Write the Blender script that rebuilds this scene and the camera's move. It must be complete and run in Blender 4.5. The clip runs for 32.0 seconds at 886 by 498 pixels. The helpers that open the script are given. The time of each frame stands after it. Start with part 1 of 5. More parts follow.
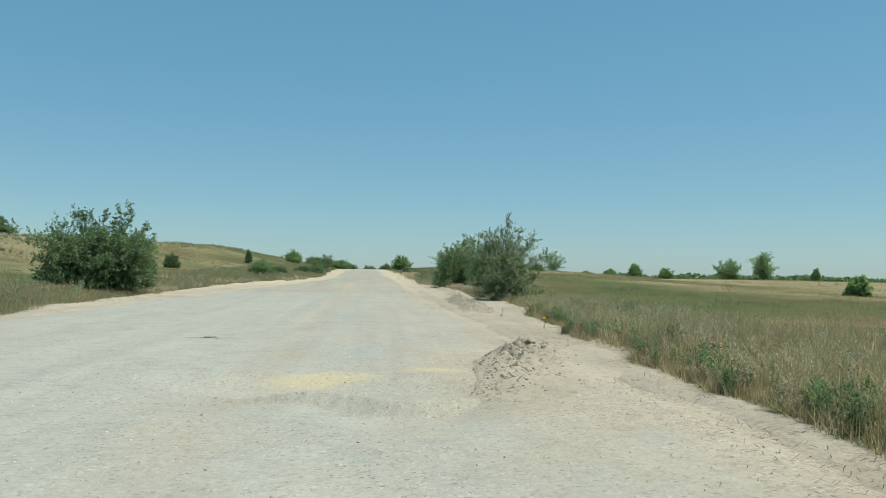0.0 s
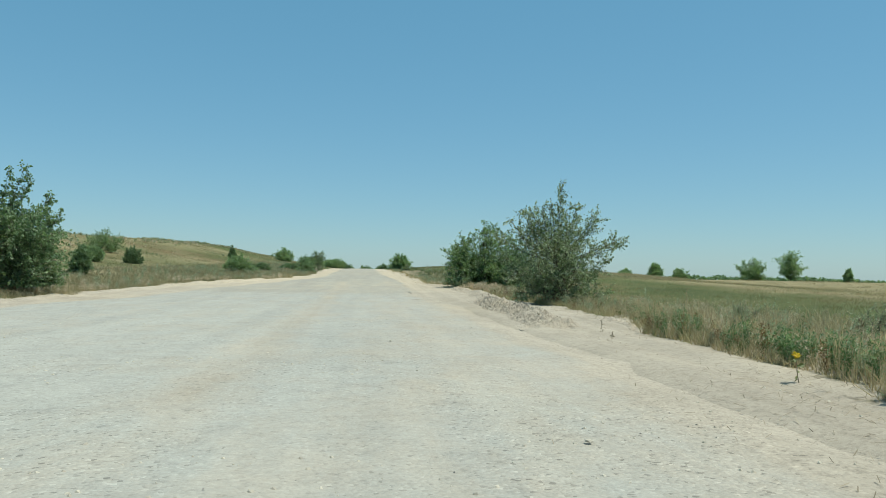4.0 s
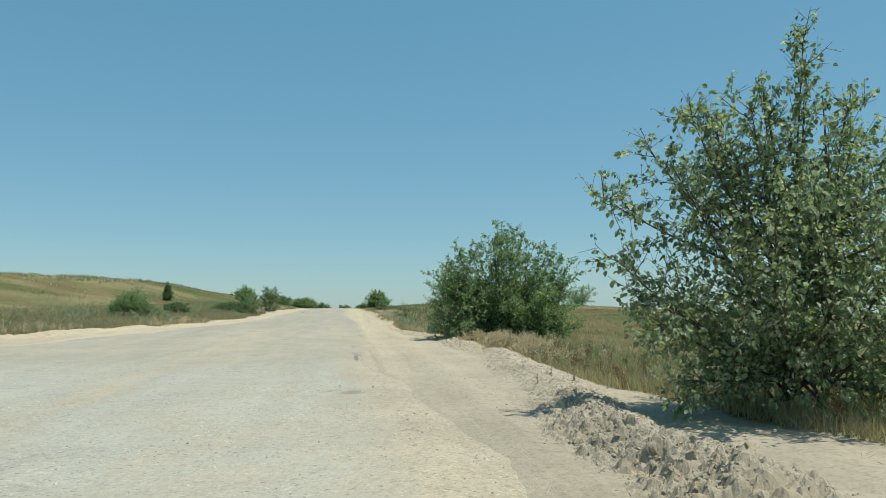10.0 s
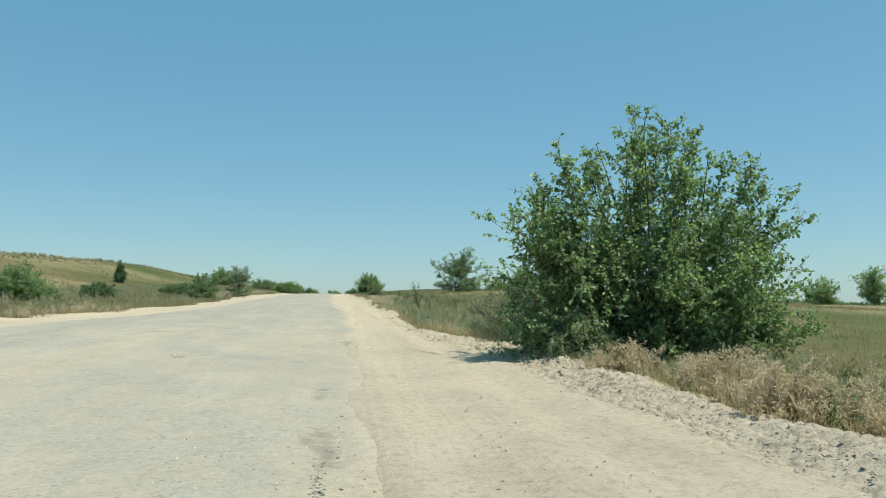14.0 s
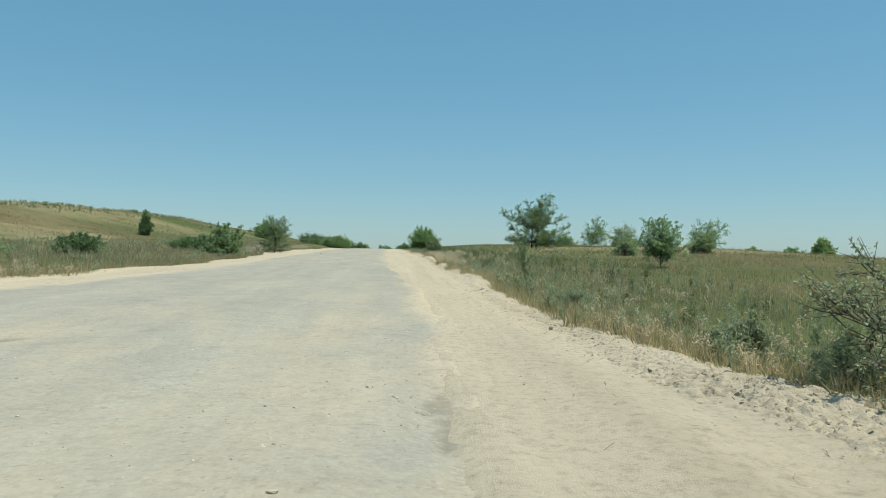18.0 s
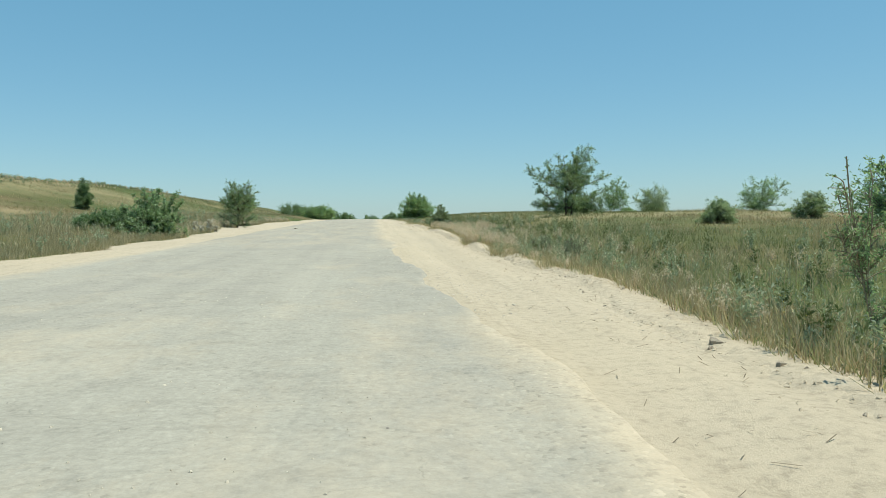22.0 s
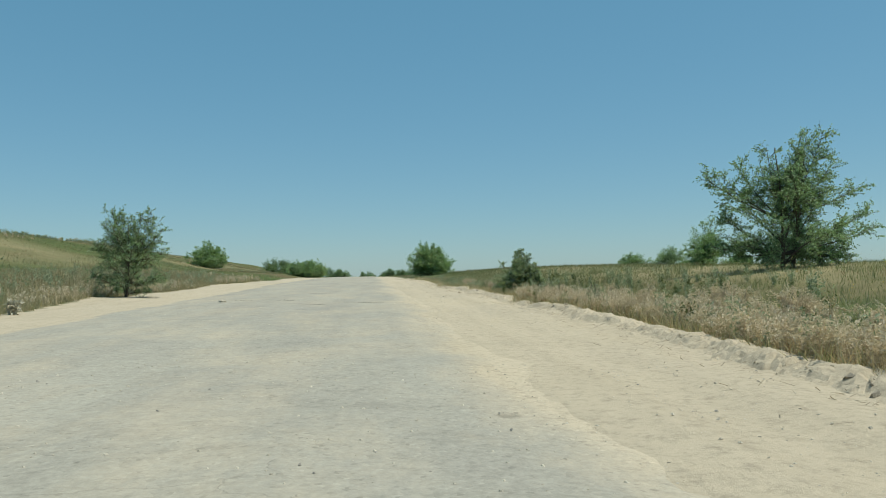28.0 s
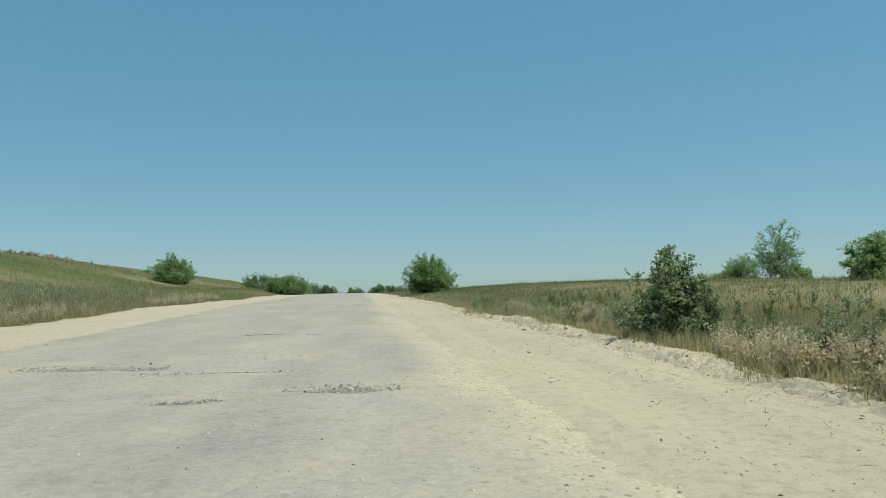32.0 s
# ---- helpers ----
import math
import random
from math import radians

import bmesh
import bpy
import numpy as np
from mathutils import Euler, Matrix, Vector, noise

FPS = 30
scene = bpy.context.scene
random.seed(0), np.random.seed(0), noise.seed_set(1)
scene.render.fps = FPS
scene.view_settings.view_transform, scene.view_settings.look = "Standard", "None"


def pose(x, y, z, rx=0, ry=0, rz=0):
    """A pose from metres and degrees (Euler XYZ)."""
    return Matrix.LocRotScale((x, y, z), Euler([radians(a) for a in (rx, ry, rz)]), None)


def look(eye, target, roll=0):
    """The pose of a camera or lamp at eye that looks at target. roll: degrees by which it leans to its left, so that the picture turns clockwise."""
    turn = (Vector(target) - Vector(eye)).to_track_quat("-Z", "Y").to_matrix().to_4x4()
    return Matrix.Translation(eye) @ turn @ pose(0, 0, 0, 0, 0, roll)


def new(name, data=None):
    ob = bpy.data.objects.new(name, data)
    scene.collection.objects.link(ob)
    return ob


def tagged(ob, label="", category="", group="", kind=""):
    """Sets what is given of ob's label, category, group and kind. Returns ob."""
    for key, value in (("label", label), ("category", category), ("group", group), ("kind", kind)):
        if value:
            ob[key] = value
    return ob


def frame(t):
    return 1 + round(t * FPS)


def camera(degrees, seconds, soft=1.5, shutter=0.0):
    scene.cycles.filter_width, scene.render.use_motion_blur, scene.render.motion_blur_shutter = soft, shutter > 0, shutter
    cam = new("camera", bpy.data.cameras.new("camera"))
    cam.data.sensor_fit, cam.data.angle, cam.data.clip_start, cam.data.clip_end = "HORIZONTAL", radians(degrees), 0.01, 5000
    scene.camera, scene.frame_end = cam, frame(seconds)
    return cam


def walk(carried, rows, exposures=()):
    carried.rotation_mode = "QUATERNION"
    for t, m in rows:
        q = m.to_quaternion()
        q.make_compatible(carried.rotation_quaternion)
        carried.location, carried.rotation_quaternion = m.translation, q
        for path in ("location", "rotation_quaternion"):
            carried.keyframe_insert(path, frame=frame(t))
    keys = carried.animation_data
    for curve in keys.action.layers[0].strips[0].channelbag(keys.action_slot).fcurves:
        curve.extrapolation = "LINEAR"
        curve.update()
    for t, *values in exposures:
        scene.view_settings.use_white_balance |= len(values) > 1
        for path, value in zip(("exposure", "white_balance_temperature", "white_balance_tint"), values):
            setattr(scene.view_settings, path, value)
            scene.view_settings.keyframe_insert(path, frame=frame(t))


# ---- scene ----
cam = camera(58.3, 32.0, soft=0.65)
METRES, EYE, TILT, LEAN, TURN = 120.0, 1.25, 1.9, -0.8, -5.4
ROWS = [
    (0.0, 0.0, 0.0, 0.0, 0.0, 0.0, 0.0),
    (0.5, -0.0012, 0.0141, -0.0005, -0.17, 0.09, 0.04),
    (1.0, -0.0021, 0.0287, -0.0013, -0.26, 0.13, 0.01),
    (1.5, -0.003, 0.0405, -0.0016, -0.31, 0.12, 0.04),
    (2.0, -0.0043, 0.0549, -0.0023, -0.33, 0.12, -0.03),
    (2.5, -0.0058, 0.0685, -0.0028, -0.33, 0.11, -0.06),
    (4.5, -0.0125, 0.1307, -0.0073, -0.26, 0.09, -0.15),
    (5.0, -0.0139, 0.1469, -0.0071, -0.24, 0.13, -0.14),
    (5.5, -0.0151, 0.1653, -0.0067, 0.21, 1.1, 0.08),
    (6.0, -0.0157, 0.1816, -0.0069, 0.37, 1.71, 0.24),
    (6.5, -0.0161, 0.1994, -0.0072, 0.42, 2.06, 0.28),
    (7.0, -0.0164, 0.2183, -0.0073, 0.37, 2.11, 0.31),
    (7.5, -0.016, 0.2344, -0.0076, 0.14, 2.35, 0.44),
    (8.0, -0.0147, 0.2521, -0.0083, -0.2, 2.59, 0.52),
    (8.5, -0.0132, 0.2672, -0.009, -0.5, 2.72, 0.6),
    (9.0, -0.0116, 0.2827, -0.0098, -0.81, 2.8, 0.63),
    (9.5, -0.0103, 0.2991, -0.0106, -1.16, 2.86, 0.68),
    (10.0, -0.0097, 0.3135, -0.0115, -1.43, 2.84, 0.71),
    (10.5, -0.0098, 0.3313, -0.0114, -1.69, 2.79, 0.64),
    (11.0, -0.0108, 0.3463, -0.0121, -1.97, 2.56, 0.53),
    (11.5, -0.0119, 0.3631, -0.0127, -2.1, 2.39, 0.42),
    (12.0, -0.0138, 0.382, -0.0137, -2.16, 2.28, 0.38),
    (12.5, -0.0155, 0.3994, -0.0145, -2.17, 2.18, 0.34),
    (13.0, -0.0175, 0.4198, -0.0148, -2.2, 2.1, 0.31),
    (13.5, -0.019, 0.4382, -0.0153, -2.21, 2.05, 0.27),
    (15.5, -0.0233, 0.4967, -0.0165, -1.64, 1.09, 0.13),
    (16.0, -0.0249, 0.5088, -0.0169, -1.43, 0.88, 0.06),
    (16.5, -0.027, 0.5221, -0.0172, -1.05, 0.5, 0.0),
    (17.0, -0.0286, 0.5353, -0.0177, -0.56, 0.14, -0.08),
    (17.5, -0.03, 0.5465, -0.0178, 0.05, -0.29, -0.1),
    (18.0, -0.0315, 0.5597, -0.0178, 1.47, -1.33, 0.04),
    (18.5, -0.0327, 0.5715, -0.0183, 2.22, -2.68, 0.11),
    (19.0, -0.0343, 0.5854, -0.0186, 2.41, -4.73, 0.1),
    (19.5, -0.0363, 0.5989, -0.0189, 2.35, -5.77, 0.04),
    (20.0, -0.0379, 0.612, -0.019, 2.31, -6.8, 0.21),
    (20.5, -0.0397, 0.6274, -0.0194, 2.3, -6.99, 0.3),
    (21.0, -0.0416, 0.6414, -0.0195, 1.5, -6.64, 1.25),
    (21.5, -0.0442, 0.658, -0.0196, 0.69, -4.73, 1.23),
    (22.0, -0.0469, 0.6739, -0.0195, 0.38, -3.62, 1.18),
    (22.5, -0.0494, 0.689, -0.0195, 0.35, -3.31, 1.14),
    (23.0, -0.0523, 0.7063, -0.0197, 0.35, -2.96, 1.21),
    (23.5, -0.0547, 0.722, -0.02, 0.37, -2.59, 1.2),
    (24.0, -0.0575, 0.7403, -0.0204, 0.41, -2.27, 1.16),
    (24.5, -0.0598, 0.7565, -0.0206, 0.43, -2.11, 1.22),
    (25.0, -0.062, 0.7753, -0.021, 0.44, -1.9, 1.28),
    (25.5, -0.0637, 0.7926, -0.0213, 0.44, -1.41, 1.49),
    (27.5, -0.0704, 0.866, -0.0231, 0.21, 0.02, 1.54),
    (28.0, -0.072, 0.8834, -0.0235, 0.01, 0.43, 1.61),
    (28.5, -0.0731, 0.8987, -0.0236, -0.21, 0.83, 1.69),
    (29.0, -0.0742, 0.915, -0.0238, -0.52, 1.27, 1.79),
    (29.5, -0.0754, 0.9286, -0.0242, -0.73, 1.57, 1.76),
    (30.0, -0.0767, 0.9429, -0.0241, -0.76, 1.56, 1.78),
    (30.5, -0.0779, 0.9563, -0.0244, -0.75, 1.56, 1.75),
    (31.0, -0.0793, 0.9683, -0.0245, -0.78, 1.54, 1.71),
    (31.5, -0.0809, 0.9823, -0.0246, -0.79, 1.52, 1.73),
    (32.0, -0.0823, 0.9942, -0.0247, -0.82, 1.5, 1.72),
]
walk(cam, [(t, pose(0, 0, EYE, TILT, LEAN, TURN) @ pose(METRES * x, METRES * y, METRES * z, 90 + pitch, roll, yaw)) for t, x, y, z, yaw, pitch, roll in ROWS],
     [(0.0, 0.05, 6500, 4), (5.0, 0.10, 6350, 3), (6.0, 0.05, 6500, 4), (9.0, 0.0, 6650, 4), (11.0, 0.17, 6700, 4), (12.0, 0.04, 6650, 4), (13.0, 0.12, 6650, 4), (16.0, 0.28, 6500, 4), (18.0, 0.08, 6500, 4), (20.0, 0.28, 6500, 4), (24.0, 0.12, 6500, 4), (28.0, -0.08, 6500, 4), (32.0, -0.06, 6500, 4)])

def sm(a, b, x):
    t = np.clip((np.asarray(x, float) - a) / (b - a), 0, 1)
    return t * t * (3 - 2 * t)


# ---- world, sun ----
SUN_ELEVATION, SUN_AZIMUTH = 68.0, 107.0          # azimuth clockwise from +Y (the road's way)
world = bpy.data.worlds.new("world")
scene.world = world
world.use_nodes = True
wn = world.node_tree.nodes
sky = wn.new("ShaderNodeTexSky")
sky.sky_type = "NISHITA"
sky.sun_disc = False
sky.sun_elevation, sky.sun_rotation = radians(SUN_ELEVATION), radians(SUN_AZIMUTH)
sky.air_density, sky.dust_density, sky.ozone_density = 1.0, 0.3, 1.8
wn["Background"].inputs["Strength"].default_value = 0.1
sky_tint = wn.new("ShaderNodeMix")          # one flat blue painted into the whole sky to grade its tint and gradient
sky_tint.data_type = "RGBA"
sky_tint.inputs[0].default_value = 0.45
sky_tint.inputs[7].default_value = (0.92, 3.75, 5.6, 1)
world.node_tree.links.new(sky.outputs[0], sky_tint.inputs[6])
world.node_tree.links.new(sky_tint.outputs[2], wn["Background"].inputs["Color"])
sun = new("sun", bpy.data.lights.new("sun", "SUN"))
sun.data.energy, sun.data.angle, sun.data.color = 4.3, radians(0.5), (1.0, 0.965, 0.89)
az, el = radians(SUN_AZIMUTH), radians(SUN_ELEVATION)
sun.matrix_world = look((0, 0, 60), (-math.sin(az) * math.cos(el) * 10, -math.cos(az) * math.cos(el) * 10, 60 - math.sin(el) * 10))


# ---- materials ----
class Nodes:
    """Short way to write a node material."""

    def __init__(self, name):
        self.mat = bpy.data.materials.new(name)
        self.mat.use_nodes = True
        self.tree = self.mat.node_tree
        self.bsdf = self.tree.nodes["Principled BSDF"]

    def add(self, kind, **props):
        n = self.tree.nodes.new(kind)
        for k, v in props.items():
            if k == "operation":
                n.operation = v
            elif k == "data_type":
                n.data_type = v
            elif k == "blend_type":
                n.blend_type = v
            elif k == "attribute_name":
                n.attribute_name = v
        return n

    def link(self, a, b):
        self.tree.links.new(a, b)

    def coords(self, scale=(1, 1, 1)):
        c = self.add("ShaderNodeTexCoord")
        m = self.add("ShaderNodeMapping")
        m.inputs["Scale"].default_value = scale
        self.link(c.outputs["Object"], m.inputs["Vector"])
        return m.outputs[0]

    def noise(self, scale, detail=6, rough=0.6, stretch=(1, 1, 1)):
        n = self.add("ShaderNodeTexNoise")
        n.inputs["Scale"].default_value, n.inputs["Detail"].default_value, n.inputs["Roughness"].default_value = scale, detail, rough
        self.link(self.coords(stretch), n.inputs["Vector"])
        return n.outputs["Fac"]

    def ramp(self, fac, stops):
        r = self.add("ShaderNodeValToRGB")
        e = r.color_ramp.elements
        while len(e) < len(stops):
            e.new(0.5)
        for el_, (p, c) in zip(e, stops):
            el_.position, el_.color = p, (*c, 1) if len(c) == 3 else c
        self.link(fac, r.inputs[0])
        return r.outputs[0]

    def mix(self, fac, a, b, blend="MIX"):
        m = self.add("ShaderNodeMix", data_type="RGBA", blend_type=blend)
        for sock, v in ((m.inputs[0], fac), (m.inputs[6], a), (m.inputs[7], b)):
            if isinstance(v, (int, float)):
                sock.default_value = v
            elif isinstance(v, tuple):
                sock.default_value = (*v, 1)
            else:
                self.link(v, sock)
        return m.outputs[2]

    def math(self, op, a, b):
        m = self.add("ShaderNodeMath", operation=op)
        for sock, v in ((m.inputs[0], a), (m.inputs[1], b)):
            if isinstance(v, (int, float)):
                sock.default_value = v
            else:
                self.link(v, sock)
        return m.outputs[0]

    def bump(self, height, strength, distance):
        b = self.add("ShaderNodeBump")
        b.inputs["Strength"].default_value, b.inputs["Distance"].default_value = strength, distance
        self.link(height, b.inputs["Height"])
        self.link(b.outputs[0], self.bsdf.inputs["Normal"])

    def done(self, colour, rough=0.9, spec=0.2):
        if isinstance(colour, tuple):
            self.bsdf.inputs["Base Color"].default_value = (*colour, 1)
        else:
            self.link(colour, self.bsdf.inputs["Base Color"])
        self.bsdf.inputs["Roughness"].default_value = rough
        self.bsdf.inputs["Specular IOR Level"].default_value = spec
        return self.mat


def island(n):
    return n.add("ShaderNodeNewGeometry").outputs["Random Per Island"]


def leaf_material(name, dark, mid, light, glow=0.25, rough=0.55, dust=(0.30, 0.29, 0.20), dusty=0.15, through_tint=(0.95, 1.08, 0.62)):
    n = Nodes(name)
    c = n.ramp(island(n), [(0.0, dark), (0.55, mid), (1.0, light)])
    blot = n.ramp(n.noise(0.9, 3), [(0.35, (0, 0, 0)), (0.75, (1, 1, 1))])
    c = n.mix(n.math("MULTIPLY", blot, dusty), c, dust)
    mat = n.done(c, rough, 0.3)
    t = n.add("ShaderNodeBsdfTranslucent")
    n.link(n.mix(1.0, c, through_tint, "MULTIPLY"), t.inputs["Color"])
    mx = n.add("ShaderNodeMixShader")
    mx.inputs[0].default_value = glow
    n.link(n.bsdf.outputs[0], mx.inputs[1])
    n.link(t.outputs[0], mx.inputs[2])
    n.link(mx.outputs[0], n.tree.nodes["Material Output"].inputs["Surface"])
    return mat


def soil_colour(n):
    base = n.ramp(n.noise(0.35, 8, 0.65), [(0.3, (0.352, 0.302, 0.230)), (0.55, (0.42, 0.36, 0.276)), (0.75, (0.465, 0.40, 0.304))])
    fine = n.ramp(n.noise(9, 10, 0.75), [(0.3, (0.62, 0.62, 0.62)), (0.5, (1, 1, 1)), (0.8, (1.1, 1.1, 1.1))])
    c = n.mix(0.8, base, fine, "MULTIPLY")
    bits = n.add("ShaderNodeTexVoronoi")
    bits.inputs["Scale"].default_value = 38
    n.link(n.coords(), bits.inputs["Vector"])
    c = n.mix(0.5, c, n.ramp(bits.outputs["Color"], [(0.06, (0.55, 0.55, 0.55)), (0.25, (0.95, 0.95, 0.95)), (0.8, (1.05, 1.05, 1.05)), (0.97, (1.25, 1.25, 1.25))]), "MULTIPLY")
    place = n.add("ShaderNodeTexCoord")
    axes = n.add("ShaderNodeSeparateXYZ")
    n.link(place.outputs["Object"], axes.inputs[0])
    sandy = n.add("ShaderNodeMapRange")          # the soil grows sandier along the road
    n.link(axes.outputs["Y"], sandy.inputs["Value"])
    for k, v in enumerate((54.0, 82.0, 0.0, 0.6)):
        sandy.inputs[k + 1].default_value = v
    c = n.mix(sandy.outputs[0], c, n.mix(0.8, (0.53, 0.437, 0.303), fine, "MULTIPLY"))
    yellow = n.ramp(n.noise(0.22, 4, 0.5, (1.0, 0.6, 1)), [(0.52, (0, 0, 0)), (0.68, (1, 1, 1))])
    tracks = n.ramp(n.noise(2.4, 5, 0.6, (1, 0.025, 1)), [(0.34, (0.88, 0.87, 0.85)), (0.5, (1, 1, 1)), (0.66, (1.07, 1.07, 1.07))])
    c = n.mix(0.5, c, tracks, "MULTIPLY")
    return n.mix(n.math("MULTIPLY", yellow, 0.13), c, (0.60, 0.485, 0.30))


def ground_material():
    n = Nodes("steppe_ground")
    soil = soil_colour(n)
    grass = n.ramp(n.noise(0.09, 8, 0.65, (1, 0.5, 1)), [(0.3, (0.070, 0.088, 0.034)), (0.46, (0.112, 0.124, 0.050)), (0.58, (0.138, 0.118, 0.057)), (0.75, (0.24, 0.195, 0.105))])
    bands = n.ramp(n.noise(0.045, 5, 0.6, (0.12, 1, 1)), [(0.38, (0.80, 0.95, 0.75)), (0.5, (1, 1, 1)), (0.62, (1.2, 1.06, 1.1))])
    grass = n.mix(0.9, grass, bands, "MULTIPLY")
    grass = n.mix(0.75, grass, n.ramp(n.noise(3.5, 10, 0.8), [(0.3, (0.45, 0.45, 0.45)), (0.65, (1.25, 1.25, 1.2))]), "MULTIPLY")
    grass = n.mix(0.8, grass, n.ramp(n.noise(0.7, 7, 0.75), [(0.32, (0.55, 0.62, 0.5)), (0.5, (1, 1, 1)), (0.7, (1.2, 1.1, 1.1))]), "MULTIPLY")
    zone = n.add("ShaderNodeAttribute", attribute_name="tan")
    grass = n.mix(n.math("MULTIPLY", zone.outputs["Fac"], n.ramp(n.noise(0.25, 6, 0.7, (0.5, 1, 1)), [(0.3, (0.35, 0.35, 0.35)), (0.6, (0.95, 0.95, 0.95))])), grass, n.mix(n.noise(2.5, 8, 0.75), (0.24, 0.19, 0.10), (0.40, 0.33, 0.19)))
    a = n.add("ShaderNodeAttribute", attribute_name="bare")
    edge = n.math("ADD", a.outputs["Fac"], n.math("MULTIPLY", n.math("SUBTRACT", n.noise(1.6, 6, 0.7), 0.5), 0.9))
    bare = n.ramp(edge, [(0.42, (0, 0, 0)), (0.58, (1, 1, 1))])
    rut = n.noise(3.2, 6, 0.6, (1, 0.03, 1))
    n.bump(n.math("ADD", n.math("ADD", n.noise(14, 10, 0.75), n.noise(70, 4, 0.7)), n.math("MULTIPLY", rut, 3.2)), 0.6, 0.018)
    return n.done(n.mix(bare, grass, soil), 0.95, 0.1)


def road_material():
    n = Nodes("worn_asphalt")
    soil = soil_colour(n)
    grey = n.ramp(n.noise(0.6, 8, 0.7, (1, 0.3, 1)), [(0.3, (0.335, 0.31, 0.256)), (0.5, (0.362, 0.334, 0.270)), (0.7, (0.40, 0.37, 0.298))])
    near = n.add("ShaderNodeAttribute", attribute_name="coarse")
    grey = n.mix(n.ramp(near.outputs["Fac"], [(0.7, (0, 0, 0)), (0.97, (1, 1, 1))]), grey, n.mix(n.noise(0.5, 8, 0.7, (1, 0.4, 1)), (0.345, 0.333, 0.285), (0.445, 0.425, 0.36)))
    c = n.mix(0.8, grey, n.ramp(n.noise(16, 10, 0.8), [(0.3, (0.7, 0.7, 0.7)), (0.62, (1.08, 1.08, 1.08))]), "MULTIPLY")
    streak = n.ramp(n.noise(1.5, 6, 0.65, (1, 0.03, 1)), [(0.32, (0.84, 0.84, 0.85)), (0.68, (1.12, 1.11, 1.09))])
    c = n.mix(0.45, c, streak, "MULTIPLY")
    crack = n.add("ShaderNodeTexVoronoi")
    crack.feature = "DISTANCE_TO_EDGE"
    crack.inputs["Scale"].default_value = 0.8
    warp = n.add("ShaderNodeTexNoise")
    warp.inputs["Scale"].default_value, warp.inputs["Detail"].default_value = 3.0, 6
    n.link(n.coords(), warp.inputs["Vector"])
    shift = n.add("ShaderNodeVectorMath", operation="MULTIPLY_ADD")
    n.link(warp.outputs["Color"], shift.inputs[0])
    shift.inputs[1].default_value = (0.55, 0.55, 0.0)
    n.link(n.coords((0.8, 1.5, 1)), shift.inputs[2])
    n.link(shift.outputs[0], crack.inputs["Vector"])
    broken = n.ramp(n.noise(0.35, 5, 0.6), [(0.48, (0, 0, 0)), (0.62, (1, 1, 1))])
    line = n.math("MULTIPLY", n.ramp(crack.outputs["Distance"], [(0.002, (1, 1, 1)), (0.011, (0, 0, 0))]), broken)
    c = n.mix(0.8, c, n.ramp(n.noise(2.6, 10, 0.8, (0.7, 1, 1)), [(0.34, (0.80, 0.80, 0.80)), (0.48, (1, 1, 1)), (0.7, (1.07, 1.07, 1.07))]), "MULTIPLY")
    c = n.mix(n.math("MULTIPLY", line, 0.2), c, (0.15, 0.14, 0.115))
    a = n.add("ShaderNodeAttribute", attribute_name="dusty")
    d = n.math("ADD", a.outputs["Fac"], n.math("MULTIPLY", n.math("SUBTRACT", n.noise(0.8, 9, 0.72, (1, 0.45, 1)), 0.5), 1.9))
    dust = n.ramp(d, [(0.22, (0, 0, 0)), (0.95, (1, 1, 1))])
    c = n.mix(dust, c, soil)
    sand = n.add("ShaderNodeAttribute", attribute_name="sand")
    spill = n.ramp(n.math("ADD", sand.outputs["Fac"], n.math("MULTIPLY", n.math("SUBTRACT", n.noise(2.2, 8, 0.75), 0.5), 1.2)), [(0.4, (0, 0, 0)), (0.95, (0.7, 0.7, 0.7))])
    c = n.mix(spill, c, n.mix(n.noise(12, 8, 0.75), (0.46, 0.375, 0.225), (0.60, 0.49, 0.30)))
    rough = n.add("ShaderNodeAttribute", attribute_name="coarse")
    grit = n.add("ShaderNodeTexVoronoi")
    grit.inputs["Scale"].default_value = 34
    n.link(n.coords(), grit.inputs["Vector"])
    speck = n.ramp(grit.outputs["Color"], [(0.06, (0.55, 0.55, 0.55)), (0.2, (0.95, 0.95, 0.95)), (0.8, (1.03, 1.03, 1.03)), (0.97, (1.3, 1.3, 1.3))])
    gravelly = n.ramp(n.noise(0.5, 8, 0.75, (1, 0.55, 1)), [(0.40, (0.4, 0.4, 0.4)), (0.56, (1, 1, 1))])
    gravelly = n.math("MULTIPLY", gravelly, rough.outputs["Fac"])
    c = n.mix(gravelly, c, n.mix(1.0, c, speck, "MULTIPLY"))
    h = n.add("ShaderNodeAttribute", attribute_name="hole")
    c = n.mix(n.ramp(n.math("ADD", h.outputs["Fac"], n.math("MULTIPLY", n.math("SUBTRACT", n.noise(7, 8, 0.8, (0.6, 1, 1)), 0.5), 1.9)), [(0.42, (0, 0, 0)), (0.85, (0.6, 0.6, 0.6))]), c, (0.19, 0.165, 0.122))
    pebbles = n.math("MULTIPLY", n.math("MULTIPLY", grit.outputs["Distance"], -1.6), gravelly)
    n.bump(n.math("ADD", n.math("SUBTRACT", pebbles, n.math("MULTIPLY", line, 1.0)), n.math("MULTIPLY", n.noise(18, 10, 0.75), 0.8)), 0.4, 0.011)
    return n.done(c, 0.93, 0.12)


